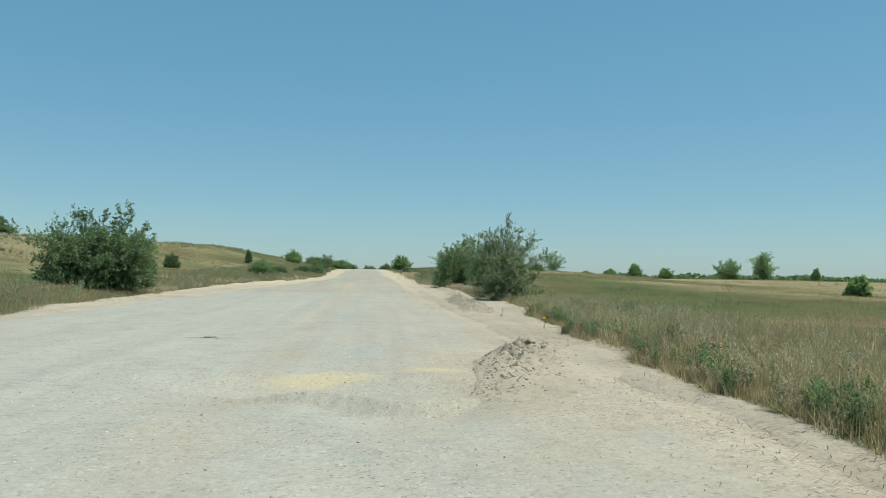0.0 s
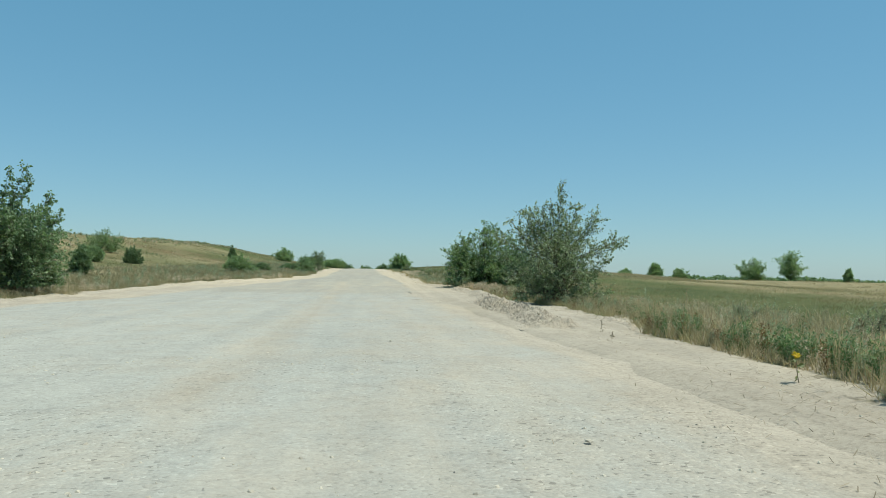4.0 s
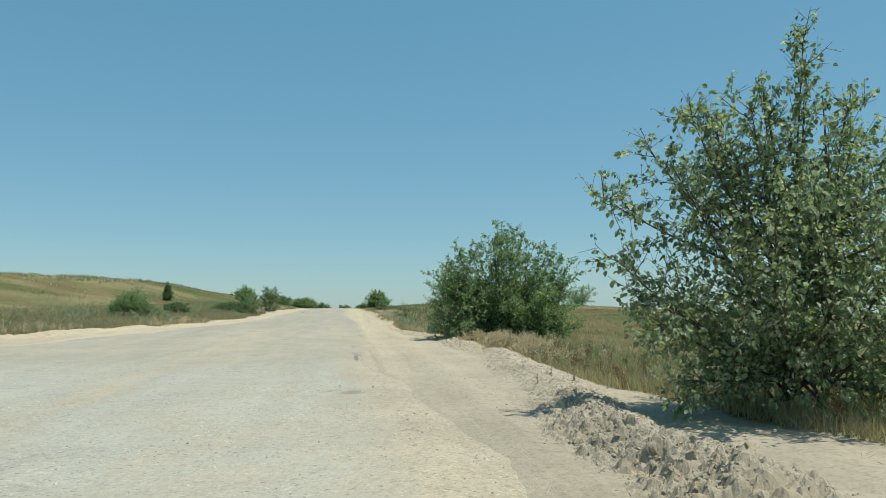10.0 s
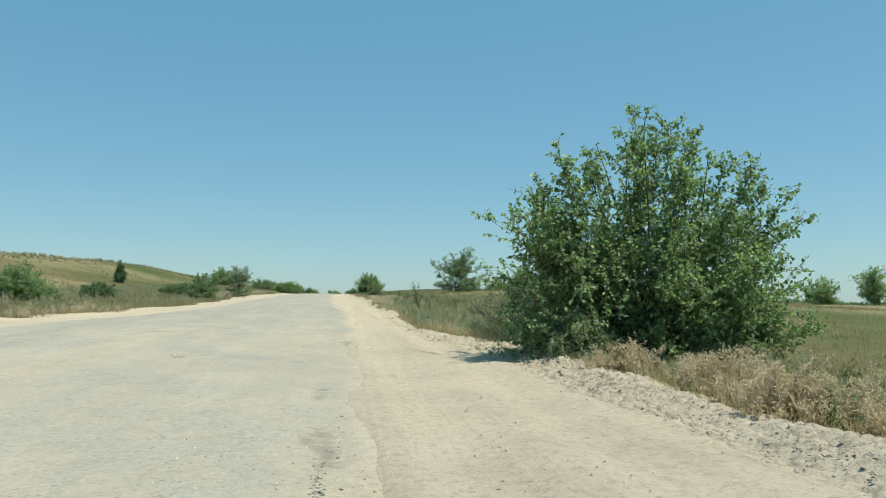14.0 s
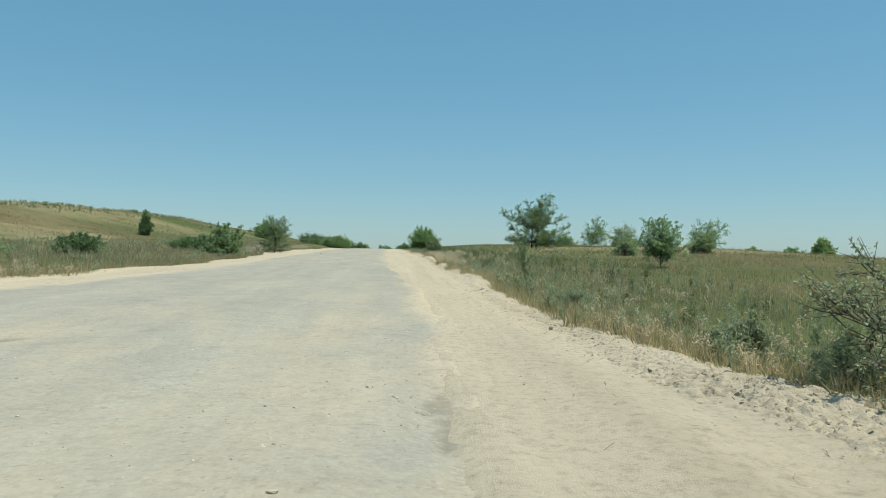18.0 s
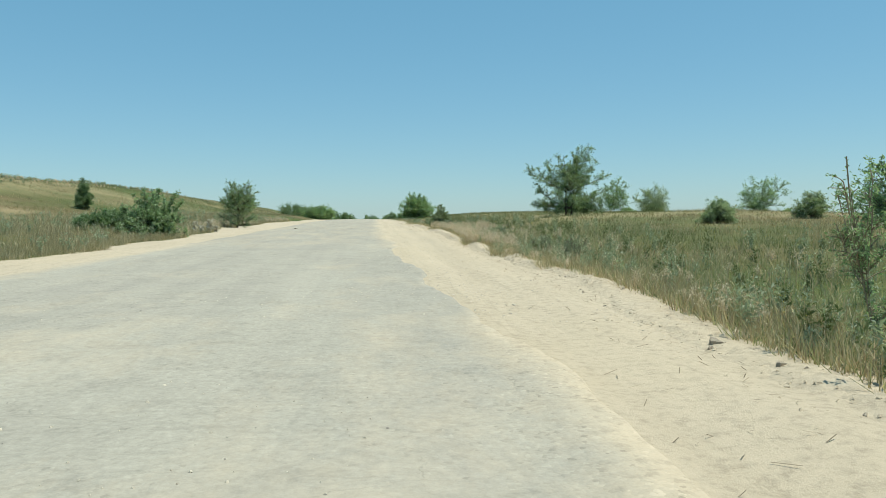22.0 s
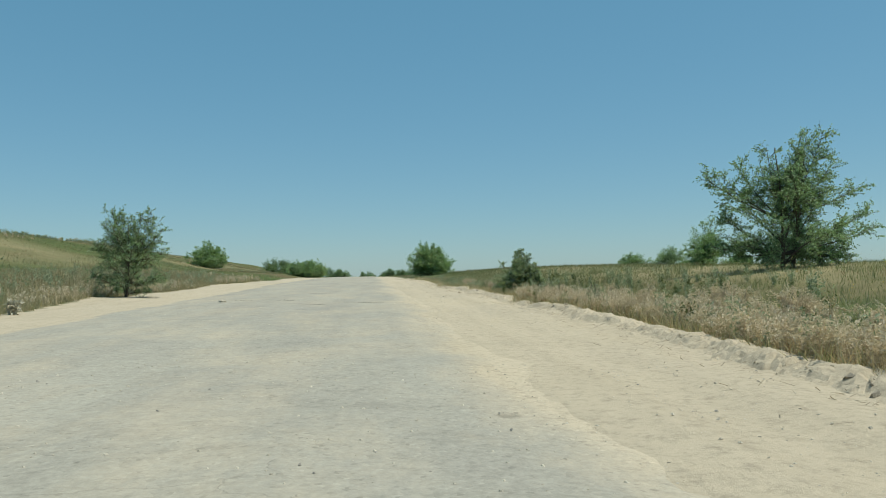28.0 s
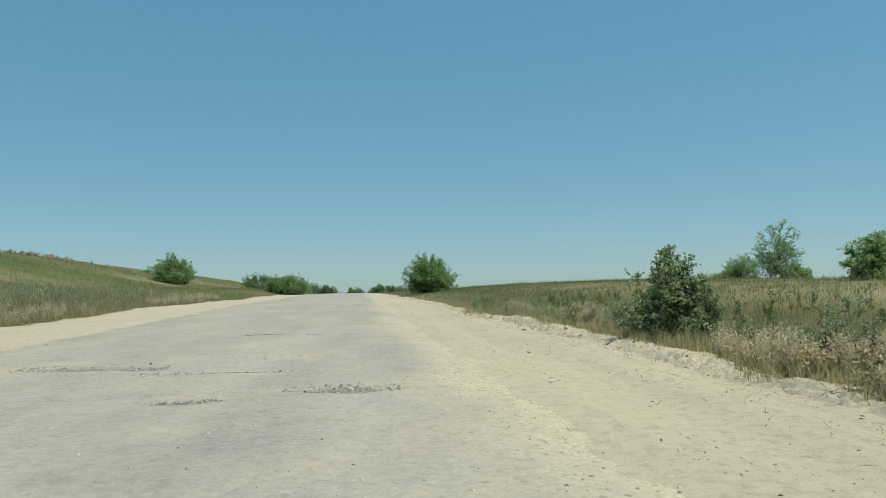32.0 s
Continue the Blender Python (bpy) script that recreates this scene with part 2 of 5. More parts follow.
def soil_material(name="dry_soil", tint=(1, 1, 1)):
    n = Nodes(name)
    c = n.mix(1.0, soil_colour(n), tint, "MULTIPLY")
    n.bump(n.math("ADD", n.math("MULTIPLY", n.noise(7, 10, 0.8), 3.0), n.noise(50, 5, 0.7)), 0.6, 0.012)
    return n.done(c, 0.95, 0.1)


def stone_material(name, a, b):
    n = Nodes(name)
    n.bump(n.noise(30, 8, 0.7), 0.5, 0.01)
    return n.done(n.mix(n.math("MULTIPLY", island(n), 1.0), n.mix(n.noise(18, 6), a, b), tuple(v * 1.25 for v in b)), 0.9, 0.2)


def bark_material():
    n = Nodes("bark")
    h = n.noise(18, 8, 0.7, (1, 1, 0.2))
    n.bump(h, 0.8, 0.01)
    return n.done(n.ramp(h, [(0.3, (0.055, 0.045, 0.035)), (0.7, (0.17, 0.14, 0.11))]), 0.9, 0.15)


GROUND, ROAD, SOIL = ground_material(), road_material(), soil_material()
GREY_SOIL = soil_material("grey_clods", (0.74, 0.71, 0.68))
STONE = stone_material("pale_stone", (0.29, 0.255, 0.20), (0.46, 0.41, 0.32))
DARK_STONE = stone_material("dark_stone", (0.17, 0.155, 0.13), (0.28, 0.255, 0.215))
RUBBLE = stone_material("crumbled_asphalt", (0.13, 0.118, 0.095), (0.27, 0.25, 0.205))
BARK = bark_material()
WARM = (1.0, 0.97, 0.76)
LEAF_DUSTY = leaf_material("dusty_green_leaves", (0.15, 0.205, 0.11), (0.30, 0.365, 0.215), (0.64, 0.66, 0.53), 0.54, 0.45, dusty=0.2)
LEAF_GREEN = leaf_material("green_leaves", (0.145, 0.235, 0.10), (0.26, 0.37, 0.175), (0.55, 0.62, 0.43), 0.57, 0.45)
LEAF_LIGHT = leaf_material("light_green_leaves", (0.165, 0.25, 0.13), (0.29, 0.395, 0.225), (0.54, 0.62, 0.44), 0.56, 0.45)
LEAF_DARK = leaf_material("dark_green_leaves", (0.10, 0.17, 0.08), (0.18, 0.265, 0.135), (0.36, 0.44, 0.28), 0.5, 0.45)
GRASS_GREEN = leaf_material("green_grass", (0.22, 0.235, 0.115), (0.31, 0.31, 0.17), (0.50, 0.45, 0.29), 0.5, 0.6, through_tint=(0.98, 1.03, 0.68))
GRASS_FIELD = leaf_material("field_grass", (0.106, 0.134, 0.050), (0.172, 0.192, 0.082), (0.37, 0.315, 0.19), 0.45, 0.65, through_tint=(0.98, 1.03, 0.68))
GRASS_DRY = leaf_material("dry_grass", (0.33, 0.26, 0.15), (0.46, 0.38, 0.225), (0.60, 0.52, 0.34), 0.42, 0.7, through_tint=WARM)
GRASS_RUST = leaf_material("rust_grass", (0.16, 0.10, 0.045), (0.23, 0.15, 0.07), (0.32, 0.22, 0.11), 0.35, 0.7, through_tint=WARM)
GRASS_HILL = leaf_material("hill_grass", (0.265, 0.25, 0.135), (0.37, 0.33, 0.195), (0.54, 0.46, 0.32), 0.5, 0.6, through_tint=(1.0, 0.95, 0.7))
WORMWOOD = leaf_material("wormwood_leaves", (0.25, 0.275, 0.185), (0.36, 0.385, 0.275), (0.50, 0.515, 0.40), 0.42, 0.7)
WEED = leaf_material("weed_leaves", (0.10, 0.13, 0.045), (0.15, 0.18, 0.07), (0.27, 0.27, 0.13), 0.25, 0.6)
TUMBLE = leaf_material("dry_weed", (0.55, 0.455, 0.325), (0.68, 0.575, 0.42), (0.79, 0.69, 0.54), 0.4, 0.8, through_tint=WARM)
STRAW = leaf_material("old_straw", (0.16, 0.13, 0.085), (0.26, 0.21, 0.14), (0.42, 0.35, 0.24), 0.1, 0.8, through_tint=WARM)
FLOWER = leaf_material("yellow_petals", (0.6, 0.42, 0.02), (0.7, 0.5, 0.03), (0.75, 0.55, 0.05), 0.2, 0.6)
WHITE_FLOWER = leaf_material("pale_flower_heads", (0.46, 0.42, 0.32), (0.56, 0.52, 0.41), (0.66, 0.62, 0.50), 0.2, 0.7, through_tint=WARM)


# ---- mesh helpers ----
def mesh_from(name, verts, faces, mat, smooth=False):
    """faces: one array (m, k) or a list of such arrays."""
    verts = np.asarray(verts, np.float32)
    faces = [np.asarray(f, np.int32) for f in (faces if isinstance(faces, list) else [faces]) if len(f)]
    me = bpy.data.meshes.new(name)
    me.vertices.add(len(verts))
    me.vertices.foreach_set("co", verts.ravel())
    loops = np.concatenate([f.ravel() for f in faces])
    sizes = np.concatenate([np.full(len(f), f.shape[1]) for f in faces])
    starts = np.concatenate([[0], np.cumsum(sizes)[:-1]])
    me.loops.add(len(loops))
    me.loops.foreach_set("vertex_index", loops)
    me.polygons.add(len(sizes))
    me.polygons.foreach_set("loop_start", starts.astype(np.int32))
    me.update(calc_edges=True)
    me.polygons.foreach_set("use_smooth", np.full(len(sizes), smooth))
    me.materials.append(mat)
    me.validate()
    return me


def part(name, me, parent, label=""):
    ob = new(name, me)
    if parent:
        ob.parent = parent
    return tagged(ob, label)


def grid_faces(nx, ny):
    i, j = np.meshgrid(np.arange(nx - 1), np.arange(ny - 1))
    a = (j * nx + i).ravel()
    return np.stack([a, a + 1, a + 1 + nx, a + nx], 1)


rng = np.random.default_rng(7)


def wave(x, y, scale, seed):
    """Smooth value noise in -1..1, for whole arrays."""
    x, y = np.asarray(x, float) / scale, np.asarray(y, float) / scale
    x, y = np.broadcast_arrays(x, y)
    xi, yi = np.floor(x).astype(np.int64), np.floor(y).astype(np.int64)
    fx, fy = x - xi, y - yi
    fx, fy = fx * fx * (3 - 2 * fx), fy * fy * (3 - 2 * fy)

    def h(a, b):
        v = np.sin((a % 4099) * 127.1 + (b % 4099) * 311.7 + seed * 74.7) * 43758.5453
        return (v - np.floor(v)) * 2 - 1
    return (h(xi, yi) * (1 - fx) + h(xi + 1, yi) * fx) * (1 - fy) + (h(xi, yi + 1) * (1 - fx) + h(xi + 1, yi + 1) * fx) * fy


def fractal(x, y, scale, seed, octaves=4):
    return sum(wave(x, y, scale / 2 ** k, seed + k) / 2 ** k for k in range(octaves))


# ---- the lie of the land ----
ROAD_Y = [-80, 0, 16, 30, 50, 60, 70, 77, 94, 103, 112, 120, 128, 160, 200, 240, 270, 320, 400, 600, 9000]
ROAD_Z = [0.0, -.1, -.30, -.27, -.18, -.05, .15, .30, .57, .80, .98, 1.12, 1.28, 1.85, 2.40, 2.75, 2.85, 2.70, 2.0, 0, 0]
HILL_X = [-1500, -200, -90, -60, -48, -40, -33, -28, -23, -18, -13, -9, -6]
HILL_Z = [0, 2.8, 5.1, 5.3, 4.9, 3.9, 2.5, 1.7, 1.08, 0.75, 0.45, 0.35, 0]
LEFT_Y = [-40, 28, 44, 60, 68, 74, 80, 86, 92, 105, 112, 120, 126, 137, 155, 216, 420]
LEFT_X = [-12.6, -12.5, -13.0, -12.9, -12.2, -10.9, -9.4, -8.1, -7.3, -6.4, -6.2, -6.6, -7.2, -7.8, -7.8, -7.4, -7.0]
RIGHT_Y = [-40, 5, 10, 20, 30, 36, 44, 50, 57, 62, 71, 77, 83, 88, 94, 101, 112, 119, 131, 142, 182, 420]
RIGHT_X = [3.6, 3.95, 4.6, 5.5, 6.3, 7.4, 7.7, 7.2, 7.1, 7.0, 6.4, 5.5, 5.45, 5.2, 5.65, 5.4, 5.4, 5.6, 5.5, 5.0, 4.6, 4.4]


def road_z(y):
    return sum(np.interp(np.asarray(y, float) + d, ROAD_Y, ROAD_Z) for d in (-5, -2.5, 0, 2.5, 5)) / 5


def verge_left(y):
    return np.interp(y, LEFT_Y, LEFT_X) + 0.35 * wave(0, y, 3.1, 5) + 0.15 * wave(0, y, 0.9, 6)


def verge_right(y):
    return np.interp(y, RIGHT_Y, RIGHT_X) + 0.25 * wave(0, y, 2.6, 8) + 0.12 * wave(0, y, 0.8, 9)


def land(x, y):
    x, y = np.broadcast_arrays(np.asarray(x, float), np.asarray(y, float))
    r = road_z(y)
    steep = 1 + 0.35 * sm(100, 200, y)
    hill = np.interp(x * steep, HILL_X, HILL_Z) * (1 - 0.07 * sm(125, 95, y)) * sm(-0.3, 3.5, np.interp(y, LEFT_Y, LEFT_X) - x) * sm(-160, 0, y) * (1 - sm(420, 800, y))
    near, far_half = 1 - sm(72, 98, y), sm(72, 98, y)
    side = (-0.5 * near * sm(9.0, 13.5, x) + 0.35 * far_half * sm(6.5, 11, x)) * (1 - sm(22, 60, x)) + 0.5 * sm(105, 130, y) * sm(8, 16, x) * (1 - sm(170, 260, y)) * (1 - sm(40, 70, x)) 
    plain = np.interp(y, [-200, 0, 16, 80, 130, 180, 260, 400, 900], [-.3, -.4, -.6, -.3, .5, .95, .7, 0, 0])
    flat = sm(120, 400, x)
    r = r + (plain - r) * sm(22, 60, x)
    rough = 0.05 * fractal(x, y, 2.5, 20, 3) * sm(17, 11, np.abs(x)) + (0.28 * fractal(x, y, 30, 30, 2) + 0.13 * fractal(x, y, 5, 33, 3) * sm(-20, -34, x)) * sm(12, 28, np.abs(x))
    return (r + side) * (1 - flat) + hill + rough * sm(2.5, 8, np.abs(x + 1))


def right_at(y):
    return np.interp(y, [-80, 46, 55, 60, 72, 82, 92, 97, 103, 110, 430], [4.4, 4.4, 3.8, 3.5, 3.7, 3.5, 3.05, 2.9, 2.6, 3.1, 3.2]) + 0.14 * wave(0, y, 2.9, 61) + 0.07 * wave(0, y, 0.9, 62) + 0.03 * wave(0, y, 0.3, 65)


def left_at(y):
    return np.interp(y, [-80, 40, 60, 80, 95, 110, 430], [-11.6, -11.6, -10.3, -7.1, -5.5, -4.7, -4.6]) + 0.22 * wave(0, y, 2.5, 63) + 0.1 * wave(0, y, 0.7, 64)


HOLLOWS = [(-1.1, 11.2, 1.7, 0.75, 0.24), (0.75, 10.6, 1.0, 0.9, 0.17), (1.5, 51.5, 0.7, 0.5, 0.07), (-2.6, 14.5, 1.2, 0.6, 0.05), (-3.6, 20.0, 1.0, 0.7, 0.05)]


def ground_z(x, y):
    z = land(x, y)
    for hx, hy, rx, ry, d in HOLLOWS:
        z = z - d * np.exp(-(((x - hx) / rx) ** 2 + ((y - hy) / ry) ** 2) ** 1.6)
    past = y - np.interp(x, [-3.5, -2.3, -1.05, -0.4, 0.1, 0.75, 1.3, 2.0], [11.4, 11.0, 10.3, 9.95, 8.9, 9.1, 9.6, 9.8])
    z = z - 0.17 * sm(0.07, -0.05, past) * sm(-2.6, -0.2, past) * sm(-3.6, -2.0, x) * sm(1.7, 0.9, x)
    inside = sm(-0.5, 1.0, x - verge_left(y)) * sm(-0.5, 0.6, verge_right(y) - x)
    ruts = 0.022 * np.sin((x - 4.0) * 5.2 + 0.4 * wave(0, y, 6, 3)) * sm(2.7, 3.3, x)
    return z + inside * (0.018 * fractal(x, y, 0.9, 40, 3) + ruts)


def lines(a, b, step, lo, hi, grow=1.16):
    v = list(np.arange(a, b, step))
    s, p = step, v[-1]
    while p < hi:
        s *= grow
        p += s
        v.append(p)
    s, p, low = step, a, []
    while p > lo:
        s *= grow
        p -= s
        low.append(p)
    return np.array(low[::-1] + v)


gx, gy = lines(-13, 9, 0.23, -4500, 4500, 1.10), lines(-3, 148, 0.5, -900, 4800, 1.10)
X, Y = np.meshgrid(gx, gy)
Z = ground_z(X, Y) - 0.2 * sm(0.5, 1.2, np.minimum(X - left_at(Y), right_at(Y) - X)) * sm(-80, -78, Y) * sm(425, 400, Y)
me = mesh_from("ground", np.stack([X.ravel(), Y.ravel(), Z.ravel()], 1), grid_faces(len(gx), len(gy)), GROUND, True)
bare = np.clip(0.5 + 0.55 * np.minimum(X - verge_left(Y), verge_right(Y) - X), 0, 1) * (1 - 0.4 * sm(300, 500, Y))
me.attributes.new("bare", "FLOAT", "POINT").data.foreach_set("value", bare.ravel().astype(np.float32))
tan = sm(32, 50, X - 0.5 * np.clip(80 - Y, 0, 80) + 9 * fractal(X * 0.4, Y, 16, 55, 2)) * sm(150, 90, X) * sm(-10, 20, Y) * sm(320, 230, Y) + 0.8 * sm(112, 126, Y + 4 * fractal(X, Y, 8, 56, 2)) * sm(180, 160, Y) * sm(9, 12, X) * sm(45, 36, X) + sm(-12, -20, X) * np.clip(0.30 + 0.75 * fractal(X, Y, 11, 57, 3), 0.0, 0.7) + 0.5 * sm(-31, -43, X + 4 * fractal(X, Y, 11, 58, 2)) * sm(-90, -70, X)
me.attributes.new("tan", "FLOAT", "POINT").data.foreach_set("value", np.clip(tan, 0, 1).ravel().astype(np.float32))
ground = tagged(new("ground", me), "dry steppe ground with pale bare soil along the road", "ground", kind="structure")

# the old asphalt, raised a little above the soil, broken and dusted over at its near end
HOLES = [(-0.1, 69.0, 0.16, 0.35, 0.05), (2.95, 72.6, 0.16, 1.6, 0.06), (2.6, 64.5, 0.1, 1.0, 0.04), (-1.9, 76.0, 0.9, 0.2, 0.03), (1.75, 51.4, 0.75, 0.28, 0.06), (2.4, 50.9, 0.35, 0.3, 0.04), (2.2, 111.2, 0.10, 0.12, 0.02),
         (-1.55, 129.05, 0.75, 0.28, 0.07), (-0.1, 128.2, 0.8, 0.12, 0.03), (1.25, 126.85, 0.5, 0.2, 0.06), (0.0, 126.3, 0.3, 0.1, 0.03), (-0.3, 134.4, 0.4, 0.12, 0.03), (0.9, 134.1, 0.4, 0.1, 0.02), (2.65, 61.1, 0.13, 1.3, 0.06), (-4.0, 60, 0.5, 0.12, 0.03), (-5, 71, 0.6, 0.12, 0.03)]
ry = lines(-8, 148, 0.18, -80, 430, 1.10)
ry = np.unique(np.concatenate([ry, np.arange(8.3, 12, 0.06)]))
u = np.linspace(0, 1, 84)


def hole_at(x, y):
    h, deep = np.zeros_like(x), np.zeros_like(x)
    for hx, hy, rx, rr, d in HOLES:
        g = np.exp(-((x - hx - 0.15 * wave(x, y, 0.5, 90)) / rx) ** 2 - ((y - hy - 0.15 * wave(x, y, 0.6, 91)) / rr) ** 2)
        deep, h = deep + d * g, np.maximum(h, g)
    return h, deep


def road_lift(x, y):
    """How far the asphalt stands above the soil; it sinks under the dust at its broken ends."""
    rim = np.minimum(x - left_at(y), right_at(y) - x)
    lift = 0.014 + 0.028 * sm(48, 75, y) - 0.07 * sm(1.6, 0.0, rim) * (1 - sm(70, 92, y)) - 0.06 * sm(1.3, 0.0, rim) * sm(100, 107, y)
    lift = lift + 0.010 * fractal(x, y, 1.7, 70, 3) + 0.016 * (1 - sm(40, 60, y)) * fractal(x, y, 4.0, 75, 4)
    return lift + 0.03 * (1 - ((x + 0.9) / 4) ** 2) * sm(50, 80, y) * sm(9, 5, np.abs(x)) - hole_at(x, y)[1]


right_edge, left_edge = right_at(ry), left_at(ry)
X = left_edge[:, None] + (right_edge - left_edge)[:, None] * u[None, :]
Y = np.repeat(ry[:, None], len(u), 1)
rim = np.minimum(X - left_edge[:, None], right_edge[:, None] - X)
lift, hole = road_lift(X, Y), hole_at(X, Y)[0]
to_left, to_right = X - left_edge[:, None], right_edge[:, None] - X
Z = ground_z(X, Y) + lift
Z[:, [0, -1]] -= 0.10
me = mesh_from("road", np.stack([X.ravel(), Y.ravel(), Z.ravel()], 1), grid_faces(len(u), len(ry)), ROAD, True)
early, late = 1 - sm(72, 96, Y), sm(103, 112, Y)
dusty = 0.16 + 0.10 * (1 - sm(45, 62, Y)) + 0.35 * (1 - sm(45, 62, Y)) * sm(-1.5, 2.5, X) + 0.10 * sm(58, 66, Y) * (1 - sm(80, 95, Y)) + 1.3 * sm(1.9, 0.3, to_right) * (1 - sm(54, 64, Y)) + 1.2 * sm(0.9, 0.1, to_right) * early + 0.9 * sm(1.4, 0.1, to_right) * late + 1.2 * (sm(1.5, 0.2, to_left) * (1 - late) + sm(0.6, 0.05, to_left) * late) + 0.3 * sm(0.5, 0.0, to_right) * (1 - sm(88, 92, Y) * sm(106, 103, Y))
dusty = dusty + 0.35 * np.exp(-((X + 1.6) / 0.5) ** 2) * (1 - sm(70, 85, Y)) + 0.25 * np.exp(-((X - 1.9) / 0.6) ** 2) * sm(64, 70, Y) * (1 - sm(84, 95, Y))
dusty = dusty + 1.1 * np.exp(-((X - 3.0) / 1.7) ** 2 - ((Y - 12.3) / 3.8) ** 2) + 0.12 * sm(52, 62, Y) * (1 - sm(70, 84, Y)) + 0.16 * sm(100, 110, Y)
coarse = 0.40 + 0.60 * (1 - sm(52, 66, Y)) + 0.30 * sm(0.9, 0.0, np.abs(to_right - 0.3)) * sm(60, 68, Y) + 0.2 * sm(104, 116, Y)
sand = np.zeros_like(X)
for sx, sy, rx, rr in ((-0.6, 12.0, 1.2, 0.5), (1.1, 12.5, 0.6, 0.5)):
    sand = np.maximum(sand, np.exp(-((X - sx) / rx) ** 2 - ((Y - sy) / rr) ** 2))
me.attributes.new("sand", "FLOAT", "POINT").data.foreach_set("value", sand.ravel().astype(np.float32))
me.attributes.new("coarse", "FLOAT", "POINT").data.foreach_set("value", coarse.ravel().astype(np.float32))
me.attributes.new("dusty", "FLOAT", "POINT").data.foreach_set("value", dusty.ravel().astype(np.float32))
me.attributes.new("hole", "FLOAT", "POINT").data.foreach_set("value", hole.ravel().astype(np.float32))
road = tagged(new("road", me), "worn grey asphalt road, potholed and covered with pale dust", "road", kind="structure")


# ---- lumps of soil and stones ----
ICO_V, ICO_F = [], []
bm = bmesh.new()
bmesh.ops.create_icosphere(bm, subdivisions=1, radius=1)
ICO_V = np.array([v.co[:] for v in bm.verts])
ICO_F = np.array([[v.index for v in f.verts] for f in bm.faces])
bm.free()


def lump_verts(r, flat=0.7, jag=0.28, gen=rng):
    v = ICO_V * (1 + jag * gen.uniform(-1, 1, (len(ICO_V), 1)))
    return v * np.array([r * gen.uniform(0.8, 1.3), r * gen.uniform(0.8, 1.2), r * flat])


def clod_shape():
    """An angular broken lump: the hull of a few scattered points."""
    b = bmesh.new()
    for _ in range(15):
        p = rng.normal(0, 1, 3)
        b.verts.new(p / np.linalg.norm(p) * rng.uniform(0.65, 1.15))
    out = bmesh.ops.convex_hull(b, input=b.verts)
    bmesh.ops.delete(b, geom=[q for q in out["geom_interior"] if isinstance(q, bmesh.types.BMVert)], context="VERTS")
    b.verts.index_update()
    v = np.array([p.co[:] for p in b.verts])
    f = np.array([[p.index for p in q.verts] for q in b.faces])
    b.free()
    return v, f


OCT_V = np.array([(1, 0, -.35), (0.3, 0.95, -.35), (-0.8, 0.6, -.35), (-0.8, -0.6, -.35), (0.3, -0.95, -.35), (0.45, 0.1, 0.75), (-0.35, 0.35, 0.8), (-0.2, -0.45, 0.7)], float)      # an open-bottomed pebble, half sunk in the dust
OCT_F = np.array([(0, 1, 5), (1, 6, 5), (1, 2, 6), (2, 3, 6), (3, 7, 6), (3, 4, 7), (4, 5, 7), (4, 0, 5), (5, 6, 7)])


def many_lumps(name, pts, radii, mat, flat=0.65, jag=0.28, smooth=False):
    n, k = len(pts), len(OCT_V)
    v = OCT_V[None] * (1 + jag * rng.uniform(-1, 1, (n, k, 1)))
    v = v * (radii[:, None, None] * np.stack([rng.uniform(.7, 1.4, n), rng.uniform(.7, 1.3, n), np.full(n, flat)], 1)[:, None, :])
    a = rng.uniform(0, 6.28, n)
    c, s = np.cos(a)[:, None], np.sin(a)[:, None]
    v = np.stack([v[..., 0] * c - v[..., 1] * s, v[..., 0] * s + v[..., 1] * c, v[..., 2]], 2) + pts[:, None, :]
    f = (OCT_F[None] + (np.arange(n) * k)[:, None, None]).reshape(-1, 3)
    return mesh_from(name, v.reshape(-1, 3), f, mat, smooth)


